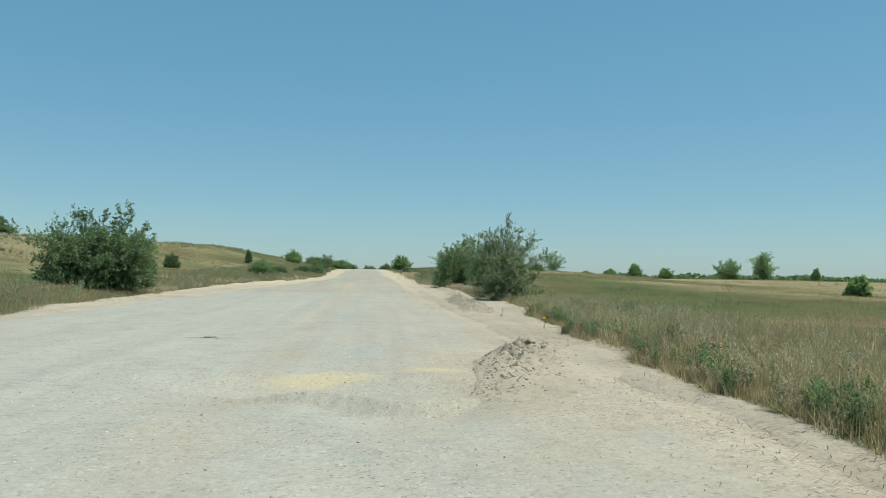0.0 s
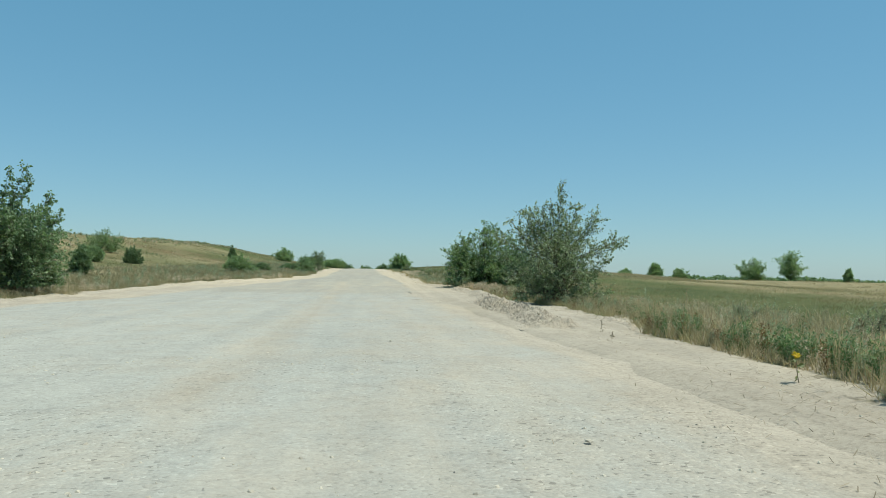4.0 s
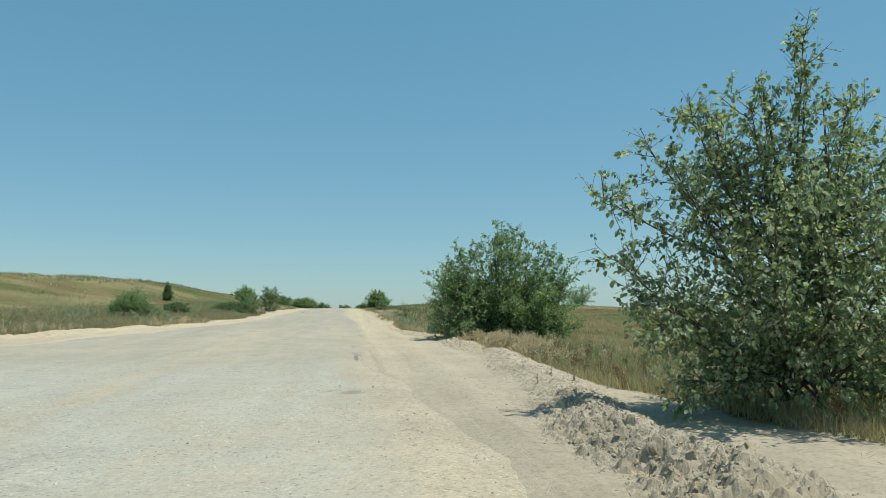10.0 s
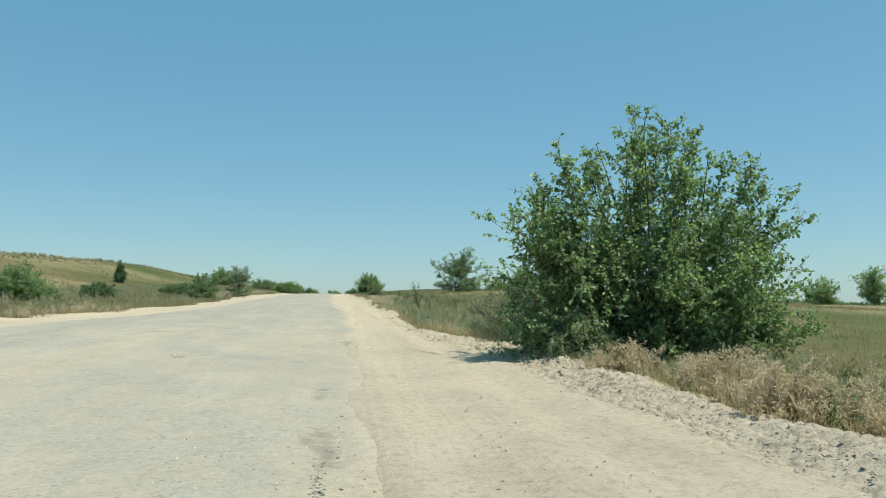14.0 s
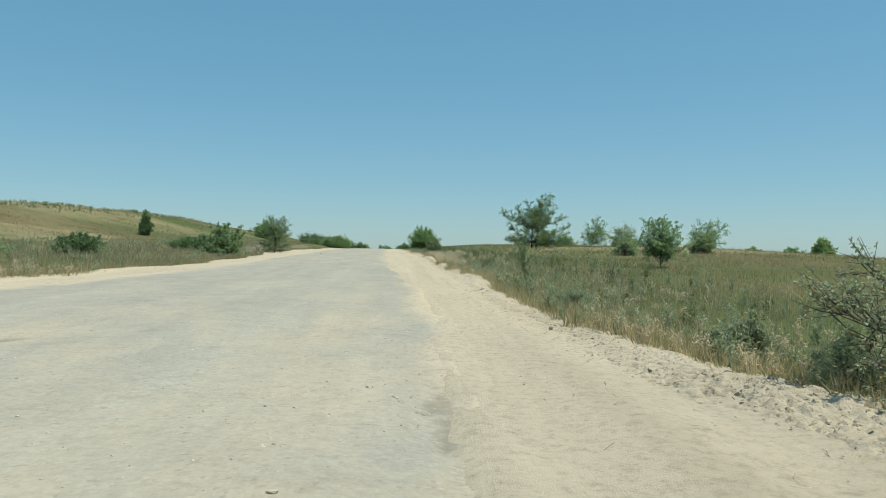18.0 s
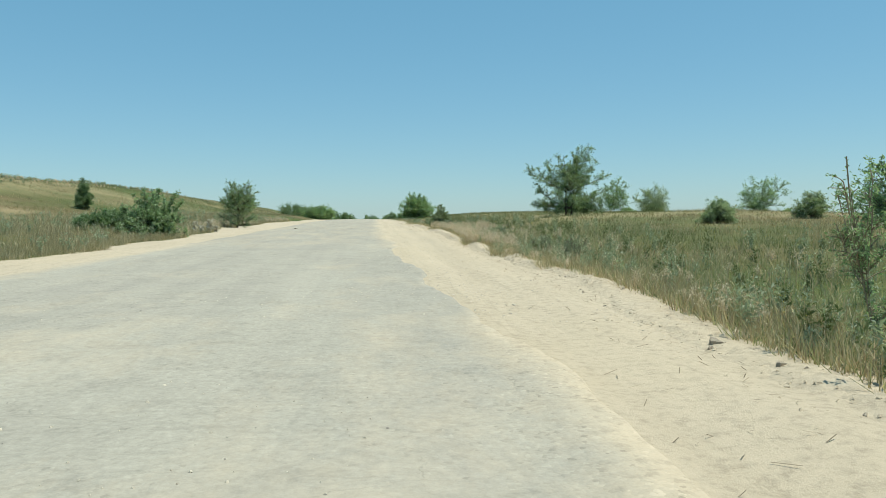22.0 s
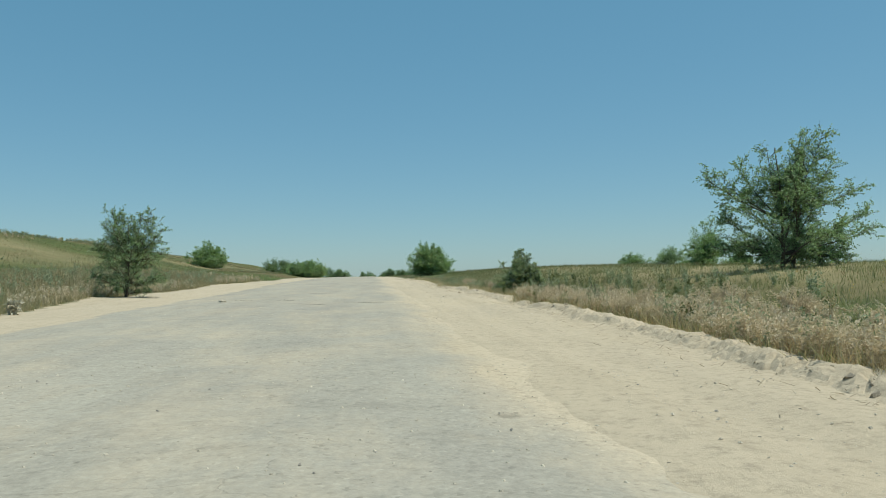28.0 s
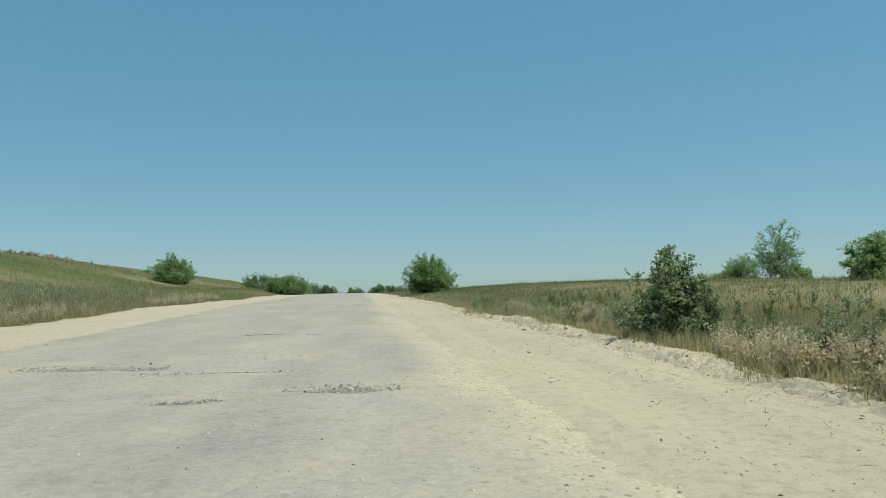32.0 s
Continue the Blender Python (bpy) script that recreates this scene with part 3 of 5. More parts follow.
def soil_bank(y0, y1, ys, xs, hs, half, seed, label, step=0.09, across=18, foot=-1.05):
    """A ridge of graded soil along the verge, with loose clods as its parts."""
    yy = np.arange(y0, y1, step)
    w = np.linspace(-1, 1, across)
    cx = np.interp(yy, ys, xs) + 0.18 * wave(0, yy, 2.0, seed)
    hh = np.interp(yy, ys, hs) * (1 + 0.28 * fractal(0 * yy, yy, 2.4, seed + 3, 3)) * sm(y0, y0 + 2, yy) * sm(y1, y1 - 2, yy)
    X = cx[:, None] + half * w[None]
    Y = np.repeat(yy[:, None], len(w), 1)
    profile = np.where(w < 0.1, sm(foot, 0.1, w), 1 - 0.8 * sm(0.1, 1, w))
    crumble = 0.25 * fractal(X, Y, 0.8, seed + 9, 2) + 0.30 * (np.abs(fractal(X, Y, 0.30, seed + 19, 2)) - 0.4)
    broken = np.interp(yy, [30, 34, 46, 50, 62, 66, 80, 180], [1.0, 1.7, 1.8, 0.45, 0.5, 1.1, 0.5, 1.0])[:, None] * np.minimum(hh / 0.1, 1)[:, None]
    pits = broken * (0.05 * np.abs(fractal(X, Y, 0.14, seed + 29, 3)) - 0.10 * np.clip(fractal(X, Y, 0.26, seed + 39, 3) - 0.2, 0, 1) - 0.008)
    Z = ground_z(X, Y) + hh[:, None] * np.clip(profile[None] * (1 + crumble), 0, 2) + pits * sm(1.0, 0.75, np.abs(w))[None] - 0.05 * (np.abs(w)[None] > 0.97) - 0.01
    bank = new("soil_bank", mesh_from("soil_bank", np.stack([X.ravel(), Y.ravel(), Z.ravel()], 1), grid_faces(len(w), len(yy)), SOIL, False))
    tagged(bank, label, "soil bank", kind="structure")
    return bank, lambda i, j: (X[i, j], Y[i, j], Z[i, j], hh[i]), X.shape


bank_a, at_a, shape_a = soil_bank(32, 81, [33, 37, 44, 50, 57, 62, 71, 76, 81], [4.5, 4.85, 5.15, 5.8, 6.45, 6.5, 6.1, 5.4, 5.2], [.18, .20, .22, .20, .16, .14, .12, .05, .03], 0.78, 11, "crumbling bank of pale graded soil along the road's edge", 0.028, 74)
bank_b, at_b, shape_b = soil_bank(79, 176, [79, 87, 94, 101, 112, 119, 131, 142, 182], [5.15, 4.95, 5.4, 5.2, 5.15, 5.35, 5.25, 4.8, 4.5], [.08, .04, .05, .10, .08, .09, .10, .08, .06], 0.6, 31, "low broken edge of pale soil below the grass", 0.07, 22, -0.45)
bank_c, at_c, shape_c = soil_bank(6, 38, [6, 12, 20, 28, 38], [5.2, 5.6, 6.2, 7.2, 7.5], [.05, .07, .12, .15, .12], 0.9, 51, "spread ridge of dry soil below the grass")
bank_d, at_d, shape_d = soil_bank(30, 100, [30, 50, 65, 77, 86, 100], [-12.4, -12.8, -12.3, -10.0, -8.0, -6.8], [.05, .07, .12, .12, .08, .05], 0.7, 71, "low broken lip of soil along the left verge", 0.12, 14)
CLODS = []
for k in range(7):
    CLODS.append(mesh_from("clod", *clod_shape(), SOIL))
for bank, at, shape, n, r in ((bank_a, at_a, shape_a, 300, (0.02, 0.055)), (bank_b, at_b, shape_b, 220, (0.015, 0.05)), (bank_c, at_c, shape_c, 140, (0.015, 0.04)), (bank_d, at_d, shape_d, 90, (0.02, 0.06))):
    for k in range(n):
        i, j = int(rng.integers(4, shape[0] - 4)), int(np.clip(rng.normal(0.42, 0.17) * shape[1], 1, shape[1] - 2))
        if bank is bank_a:
            i = int(rng.integers(30, int(0.33 * shape[0]))) if k < 220 else int(rng.integers(int(0.62 * shape[0]), shape[0] - 20))
        x, y, z, h = at(i, j)
        s = rng.uniform(*r) * (0.6 + rng.random() ** 3)
        ob = part("clod", CLODS[int(rng.integers(7))], bank)
        ob.matrix_basis = Matrix.LocRotScale((x, y, z - 0.15 * s), Euler(rng.uniform(0, 6.28, 3)), Vector((s, s * rng.uniform(.7, 1.1), s * rng.uniform(.6, .9))))
pts, rad = [], []
for at, shape, n, big, lo, hi in ((at_a, shape_a, 8000, 0.026, 0.0, 0.36), (at_a, shape_a, 3500, 0.024, 0.36, 0.6), (at_a, shape_a, 4500, 0.03, 0.6, 1.0), (at_b, shape_b, 5000, 0.028, 0.0, 1.0), (at_c, shape_c, 2500, 0.022, 0.0, 1.0)):
    for _ in range(n):
        x, y, z, h = at(int(rng.uniform(lo, hi) * (shape[0] - 8)) + 4, int(np.clip(rng.normal(0.42, 0.2) * shape[1], 0, shape[1] - 1)))
        r = 0.007 + big * rng.random() ** 3
        dx = rng.normal(0, 0.1) if r < 0.02 else 0.0
        pts.append((x + dx, y, (max(z, float(ground_z(x + dx, y))) if dx else z) - 0.2 * r))
        rad.append(r)
tagged(new("soil_crumbs", many_lumps("soil_crumbs", np.array(pts), np.array(rad), SOIL, 0.6, 0.4)), "loose crumbs of dry soil along the banks", "soil", kind="stuff")

# loose gravel on the road
n = 27000
px = np.concatenate([rng.uniform(-8, 5, n // 3), rng.normal(3.4, 0.9, n // 3), rng.uniform(-4.5, 4, n // 3)])
py = np.concatenate([1 + 62 * rng.random(n // 3), rng.uniform(45, 150, n // 3), rng.uniform(60, 140, n // 3)])
patch = (fractal(px, py, 3.5, 140, 3) > -0.15) & (px > verge_left(py)) & (px < verge_right(py))
px, py = px[patch], py[patch]
pz = ground_z(px, py) + np.where((px < right_at(py)) & (px > left_at(py)), road_lift(px, py), 0.0) + 0.002
tagged(new("gravel", many_lumps("gravel", np.stack([px, py, pz], 1), (0.006 + 0.017 * rng.random(len(px)) ** 2.5) * (1 - 0.35 * sm(55, 65, py)), STONE)), "loose pale gravel scattered over the road", "gravel", kind="stuff")
pick = rng.random(len(px)) < 0.16
tagged(new("dark_gravel", many_lumps("dark_gravel", np.stack([px + 0.11, py + 0.17, pz], 1)[pick], 0.004 + 0.010 * rng.random(int(pick.sum())) ** 2, DARK_STONE)), "dark pebbles scattered over the dusty road", "gravel", kind="stuff")
stone_meshes = [mesh_from("stone", lump_verts(1.0, 0.6, 0.22), ICO_F, m) for m in (STONE, STONE, DARK_STONE)]


def stone(x, y, r, k, label, lift=0.02):
    ob = new("stone", stone_meshes[k])
    ob.matrix_basis = Matrix.LocRotScale((x, y, float(ground_z(x, y)) + lift + 0.2 * r), Euler((0, 0, rng.uniform(0, 6.28))), Vector((r * 1.3, r, r)))
    return tagged(ob, label, "stone", "stones on the road")


stone(-3.65, 19.1, 0.12, 2, "grey stone half sunk in the churned dusty road", -0.01)
stone(-2.55, 128.2, 0.10, 0, "small grey stone on the asphalt", 0.06)
for _ in range(46):
    y = rng.uniform(8, 140)
    stone(rng.uniform(-4.5, 4.8), y, rng.uniform(0.012, 0.026), int(rng.integers(2)), "small loose stone on the dusty road", 0.05 if y > 60 else 0.02)


chunk_meshes = [mesh_from("asphalt_chunk", *clod_shape(), m) for m in (DARK_STONE, STONE, DARK_STONE, STONE)]
for hx, hy, rx, rr, n in ((-1.55, 129.05, 0.75, 0.24, 70), (1.25, 126.85, 0.5, 0.15, 34), (-0.1, 128.2, 0.7, 0.1, 16), (-0.3, 134.4, 0.35, 0.1, 16), (2.66, 59.3, 0.12, 1.5, 34), (-0.1, 69.0, 0.15, 0.3, 10)):
    for _ in range(n):
        x, y, r = hx + rx * rng.uniform(-1, 1), hy + rr * rng.normal(0, 0.6), 0.007 + 0.016 * rng.random() ** 2.0
        ob = part("asphalt_chunk", chunk_meshes[int(rng.integers(4))], road)
        z = float(ground_z(x, y)) + float(road_lift(np.array([x]), np.array([y]))[0] if x < right_at(y) else 0.0)
        ob.matrix_basis = Matrix.LocRotScale((x, y, z + 0.2 * r), Euler(rng.uniform(0, 6.28, 3)), Vector((r * 1.3, r, r * 0.8)))

px, py = [], []
for hx, hy, rx, rr, n in ((-1.55, 129.05, 0.8, 0.26, 1500), (1.25, 126.85, 0.5, 0.16, 600), (-0.1, 128.2, 0.8, 0.12, 350), (0.0, 126.3, 0.3, 0.08, 150), (-0.3, 134.4, 0.4, 0.1, 250), (0.9, 134.1, 0.4, 0.08, 150), (-3.65, 19.2, 0.55, 0.5, 350), (2.62, 59.3, 0.05, 1.5, 320)):
    px.append(hx + rx * np.clip(rng.normal(0, 0.5, n), -1, 1)), py.append(hy + rr * rng.normal(0, 0.5, n))
px, py = np.concatenate(px), np.concatenate(py)
pz = ground_z(px, py) + road_lift(px, py)
tagged(new("pothole_rubble", many_lumps("pothole_rubble", np.stack([px, py, pz], 1), 0.006 + 0.014 * rng.random(len(px)) ** 2, RUBBLE)), "crumbled dark asphalt lying in the potholes", "rubble", kind="stuff")


def dirt_pile():
    """The heap of tipped soil on the shoulder: it climbs slowly along the road to a crumbly crest and drops behind it."""
    x0, y0 = 3.2, 12.9
    base = new("dirt_pile")
    base.location = (x0, y0, float(ground_z(x0, y0)))
    ax, ay = np.linspace(-2.7, 2.2, 116), np.linspace(-5.4, 4.9, 170)
    X, Y = np.meshgrid(ax, ay)
    along = sm(-4.6, 1.9, Y + 0.55 * fractal(X, Y, 1.1, 131, 3)) * sm(4.6, 2.7, Y)
    crest = -1.55 + 0.24 * (Y + 3.2) + 0.12 * fractal(0 * Y, Y, 0.9, 121, 3)
    off = X - crest
    slope = np.where(off < 0, sm(-0.8, 0.0, off), 1 - sm(0.0, 2.3, off) ** 0.7)
    h = 0.185 * along * slope * (1 + 0.22 * fractal(X, Y, 0.7, 101, 3))
    body = sm(0.0, 0.12, h)
    lumpy = 0.16 * (np.abs(fractal(X, Y, 0.3, 110, 3)) - 0.30) * sm(1.1, 0.1, np.abs(off)) + 0.03 * np.abs(fractal(X, Y, 0.11, 115, 2)) - 0.10 * np.clip(fractal(X, Y, 0.4, 118, 2) - 0.3, 0, 1) * sm(0.8, 0.2, np.abs(off))
    Z = h + body * lumpy * sm(-3.0, 1.0, Y) - 0.06 * (1 - sm(0.0, 0.02, h)) + ground_z(X + x0, Y + y0) - base.location.z
    on_road = (X + x0 < right_at(Y + y0))
    Z += np.where(on_road, np.clip(road_lift(X + x0, Y + y0), 0, 1), 0)
    part("mound", mesh_from("mound", np.stack([X.ravel(), Y.ravel(), Z.ravel()], 1), grid_faces(116, 170), SOIL, True), base)

    def cell(x, y):
        return np.clip((np.asarray(y) + 5.4) / 10.3 * 169, 3, 166).astype(int), np.clip((np.asarray(x) + 2.7) / 4.9 * 115, 2, 113).astype(int)

    n = 3600
    yy = np.concatenate([rng.normal(2.0, 0.9, n // 2), rng.normal(-0.6, 1.9, n // 2)])
    i, _ = cell(0 * yy, yy)
    i, j = cell(crest[i, 0] + rng.normal(-0.1, 0.42, n), yy)
    r = 0.007 + 0.03 * rng.random(n) ** 4
    ok = h[i, j] > 0.01
    crumbs = many_lumps("crumb_layer", np.stack([X[i, j], Y[i, j], Z[i, j] - 0.15 * r], 1)[ok], r[ok], GREY_SOIL, 0.75, 0.4)
    tagged(part("crumb_layer", crumbs, base), kind="stuff")
    meshes = [mesh_from("clod", *clod_shape(), GREY_SOIL) for _ in range(6)]
    for k in range(110):
        yy = rng.normal(2.0, 0.7) if k < 75 else rng.normal(-0.5, 1.5)
        i, _ = cell(0.0, yy)
        i, j = cell(crest[i, 0] + rng.normal(-0.12, 0.28), yy)
        i, j = int(i), int(j)
        s = rng.uniform(0.02, 0.05) * (0.5 + 1.3 * rng.random() ** 4)
        ob = part("clod", meshes[int(rng.integers(6))], base)
        ob.matrix_basis = Matrix.LocRotScale((X[i, j], Y[i, j], Z[i, j] - 0.1 * s), Euler(rng.uniform(0, 6.28, 3)), Vector((s, s, s * 0.8)))
    tagged(base, "heap of grey crumbly soil tipped on the dusty shoulder", "dirt pile")


dirt_pile()


# ---- plants ----
def leaves_mesh(name, pos, axis, size, mat, gen, slim=0.55, droop=0.25, oval=False):
    """Folded leaves, diamond-shaped or oval: pos (n,3), axis (n,3) the way each leaf points."""
    n = len(pos)
    axis = axis / (np.linalg.norm(axis, axis=1, keepdims=True) + 1e-9)
    side = np.cross(axis, gen.normal(0, 0.75, (n, 3)) + np.array([0.15, 0, 0.9]))
    side /= np.linalg.norm(side, axis=1, keepdims=True) + 1e-9
    up = np.cross(side, axis)
    s = size[:, None]
    tip = pos + axis * s - up * s * droop * 0.4
    if oval:
        wide, fold = side * s * slim * 0.5, up * s * 0.10
        low, high = pos + axis * s * 0.30, pos + axis * s * 0.68
        v = np.stack([pos, low + wide + fold, high + wide * 0.78 + fold * 0.7, tip, high - wide * 0.78 + fold * 0.7, low - wide + fold], 1)
        b = (np.arange(n) * 6)[:, None]
        f = np.concatenate([b + np.array([[0, 1, 2, 3]]), b + np.array([[0, 3, 4, 5]])], 1).reshape(-1, 4)
        return mesh_from(name, v.reshape(-1, 3), f, mat)
    mid = pos + axis * s * 0.5
    v = np.stack([pos, mid + side * s * slim * 0.5 + up * s * 0.10, tip, mid - side * s * slim * 0.5 + up * s * 0.10], 1)
    b = (np.arange(n) * 4)[:, None]
    f = np.concatenate([b + np.array([[0, 1, 2]]), b + np.array([[0, 2, 3]])], 1).reshape(-1, 3)
    return mesh_from(name, v.reshape(-1, 3), f, mat)


def tubes(name, polys, mat, sides=5):
    vs, fs, off = [], [], 0
    ang = np.linspace(0, 2 * math.pi, sides, endpoint=False)
    for p, r0, r1 in polys:
        p = np.asarray(p)
        d = np.gradient(p, axis=0)
        d /= np.linalg.norm(d, axis=1, keepdims=True) + 1e-9
        ref = np.where(np.abs(d[:, 2:3]) > 0.9, np.array([[1.0, 0, 0]]), np.array([[0, 0, 1.0]]))
        a = np.cross(d, ref)
        a /= np.linalg.norm(a, axis=1, keepdims=True) + 1e-9
        b = np.cross(d, a)
        r = np.linspace(r0, r1, len(p))[:, None, None]
        ring = p[:, None] + r * (np.cos(ang)[None, :, None] * a[:, None] + np.sin(ang)[None, :, None] * b[:, None])
        vs.append(ring.reshape(-1, 3))
        i, j = np.meshgrid(np.arange(sides), np.arange(len(p) - 1))
        i, j = i.ravel(), j.ravel()
        fs.append(np.stack([j * sides + i, j * sides + (i + 1) % sides, (j + 1) * sides + (i + 1) % sides, (j + 1) * sides + i], 1) + off)
        off += len(p) * sides
    return mesh_from(name, np.concatenate(vs), np.concatenate(fs), mat, True)


def bez(a, c, b, n):
    t = np.linspace(0, 1, n)[:, None]
    return a * (1 - t) ** 2 + 2 * c * t * (1 - t) + b * t * t


ENVELOPES = {
    "bush": ([0, .1, .35, .6, .75, .88, 1], [.8, 1, 1.05, 1.0, .85, .55, .15]),
    "spire": ([0, .1, .3, .5, .6, .7, .8, 1], [.8, 1, 1.05, .95, .72, .42, .10, .05]),
    "dome": ([0, .1, .3, .5, .65, .78, .86, 1], [.7, .85, 1, .95, .74, .44, .22, .03]),
    "elm": ([0, .06, .3, .5, .7, .9, 1], [.8, 1, 1, .95, .72, .4, .1]),
    "tree": ([0, .25, .4, .6, .8, 1], [.15, .55, 1, .95, .65, .15]),
    "vase": ([0, .15, .4, .6, .8, 1], [.75, .85, .8, .95, 1, .55]),
    "column": ([0, .15, .4, .7, 1], [.5, .9, 1, .7, .1]),
}


def along(a, c, b, t):
    """Points and headings on many curves at once."""
    t = t[:, None]
    p = a * (1 - t) ** 2 + 2 * c * t * (1 - t) + b * t * t
    d = 2 * (c - a) * (1 - t) + 2 * (b - c) * t
    return p, d / (np.linalg.norm(d, axis=1, keepdims=True) + 1e-9)


STYLES = {       # flatness of the side branches, their rise, their length, its taper, where they begin
    "shoots": (0.85, 0.60, 0.66, 0.66, 0.20),
    "spray": (0.60, 0.25, 0.72, 0.55, 0.15),
    "pear": (0.85, 0.25, 0.70, 0.60, 0.15),
}


def plant(name, x, y, h, w, shape, label, category, leaf=LEAF_GREEN, leaf_size=0.07, limbs=16, side=6, twigs=3, per=9, trunk=0.05, seed=1, stems=1, base_f=0.12, group="", fine=True, sink=0.03, slim=0.6, droop=0.2, spread=1.0, reach=(), bark=None, top=1.0, style="", oval=False, lean=(0, 0), thin=1.0, reach_w=0.17, deep=1.0):
    """A tree or shrub: trunks, limbs, side branches, twigs and a crown of single leaves within a rough outline."""
    g = np.random.default_rng(seed)
    bark = bark or BARK
    style = style or {"bush": "shoots", "dome": "pear"}.get(shape, "spray")
    flat, rise, reach_out, taper, begin = STYLES[style]
    ez, er = ENVELOPES[shape]
    thing = new(name)
    thing.location = (x, y, float(ground_z(x, y)) - sink)
    up = np.array([0, 0, 1.0])
    tilt = np.array([lean[0], lean[1], 0.0])
    roots = [np.array([g.normal(0, 0.05 * w), g.normal(0, 0.05 * w), 0]) for _ in range(stems)] if stems > 1 else [np.zeros(3)]
    tops = [np.array([g.normal(0, 0.07 * w) + (r[0] * 2), g.normal(0, 0.07 * w) + r[1] * 2, h * g.uniform(0.72, 0.92)]) + tilt for r in roots]
    tops[0][2] = h * 0.93
    lines_up, trunks = [], []
    for r, t in zip(roots, tops):
        line = bez(r, (r + t) / 2 + np.array([g.normal(0, .05 * w), g.normal(0, .05 * w), 0]), t, 9)
        lines_up.append(line)
        trunks.append(part("trunk", tubes("trunk", [(line, trunk, 0.006)], bark, 6), thing))
    A, C, B, owner = [], [], [], []
    lobe = g.uniform(0, 6.28, 3)
    for k in range(limbs):
        m = k % len(lines_up)
        line = lines_up[m]
        f = min(base_f + (top - base_f) * ((k + g.random()) / limbs) ** 1.12, 0.98)
        a = k * 2.39996 + g.normal(0, 0.35)
        uneven = 1 + 0.10 * math.sin(2 * a + lobe[0]) + 0.09 * math.sin(3 * a + lobe[1]) + 0.07 * math.sin(5 * a + lobe[2])
        rad = np.interp(f, ez, er) * w / 2 * g.uniform(0.3, 1.0) ** 0.6 * spread * uneven
        end = np.array([math.cos(a) * rad, math.sin(a) * rad * deep, f * h * 0.93 * (0.5 + 0.5 * uneven)]) + tilt * f
        if style == "shoots":
            i = 8 * g.uniform(0.01, 0.22) * min(1.0, f * 2)
            start = line[int(i)] * (1 - i % 1) + line[int(i) + 1] * (i % 1)
            ctrl = start + (end - start) * np.array([0.72, 0.72, 0.42])
        else:
            i = 8 * max(0.03, f * g.uniform(0.15, 0.6) - 0.02)
            start = line[int(i)] * (1 - i % 1) + line[min(int(i) + 1, 8)] * (i % 1)
            bulge = 0.22 * rad if f < 0.5 else 0.0
            ctrl = start + (end - start) * np.array([0.5, 0.5, 0.62 if f < 0.5 else 0.42]) + up * bulge * g.uniform(0.4, 1.2)
        A.append(start), C.append(ctrl), B.append(end), owner.append(m)
    for dx, dy, dz in reach:
        end = np.array([dx, dy, dz]) * 0.97
        start = (lines_up[0][2] * 0.4 + lines_up[0][4] * 0.6 if dz > 0.5 * h else lines_up[0][1]) * (0.4 if style == "shoots" else 1.0)
        A.append(start), C.append(start + (end - start) * np.array([0.62, 0.62, 0.45])), B.append(end), owner.append(0)
    A, C, B = np.array(A), np.array(C), np.array(B)
    length = np.linalg.norm(C - A, axis=1) + np.linalg.norm(B - C, axis=1)
    longest = np.full(len(A), 0.45 * w)
    longest[limbs:] = reach_w * w          # the reaching limbs carry short side branches
    count = np.full(len(A), side + 3)
    count[limbs:] += 9
    k = np.repeat(np.arange(len(A)), count)
    t = begin + (1 - begin) * g.random(len(k)) ** 0.85
    P, D = along(A[k], C[k], B[k], t)
    aside = g.normal(0, 0.75, (len(k), 3)) * np.array([1, 1, flat])
    D = D * 0.75 + aside + up * (rise * g.uniform(0.3, 1.0, (len(k), 1)))
    D /= np.linalg.norm(D, axis=1, keepdims=True) + 1e-9
    S = np.minimum(length, longest)[k] * reach_out * (1 - taper * t) * g.uniform(0.5, 1.3, len(k)) + 0.4 * leaf_size
    Q = P + D * S[:, None]
    Q[:, 2] = np.maximum(Q[:, 2], 0.06)
    sag = (P + Q) / 2 + up * (S * (0.06 if style == "spray" else -0.06))[:, None]
    j = np.repeat(np.arange(len(k)), twigs)
    tt = g.uniform(0.12, 1.0, len(j))
    TP, TD = along(P[j], sag[j], Q[j], tt)
    TD = TD * 0.8 + g.normal(0, 0.7, (len(j), 3)) * np.array([1, 1, flat]) + up * (rise * 0.35)
    TD /= np.linalg.norm(TD, axis=1, keepdims=True) + 1e-9
    TS = S[j] * (1 - 0.45 * tt) * g.uniform(0.35, 0.85, len(j)) + 0.3 * leaf_size
    TQ = TP + TD * TS[:, None]
    TQ[:, 2] = np.maximum(TQ[:, 2], 0.04)
    if fine:
        for n in range(len(A)):
            L = bez(A[n], C[n], B[n], 7)
            part("limb", tubes("limb", [(L, trunk * 0.4, 0.005)], bark, 5), trunks[owner[n]])
        tagged(part("twig_work", tubes("twig_work", [(np.stack([P[n], sag[n], Q[n]]), 0.007, 0.003) for n in range(len(k))] + [(np.stack([TP[n], TQ[n]]), 0.004, 0.002) for n in range(len(j))], bark, 3), thing), kind="stuff")
    else:
        tagged(part("branch_work", tubes("branch_work", [(bez(A[n], C[n], B[n], 4), trunk * 0.4, 0.008) for n in range(len(A))] + [(np.stack([P[n], Q[n]]), 0.010, 0.004) for n in range(len(k))], bark, 3), thing), kind="stuff")
    pos, ax = [], []
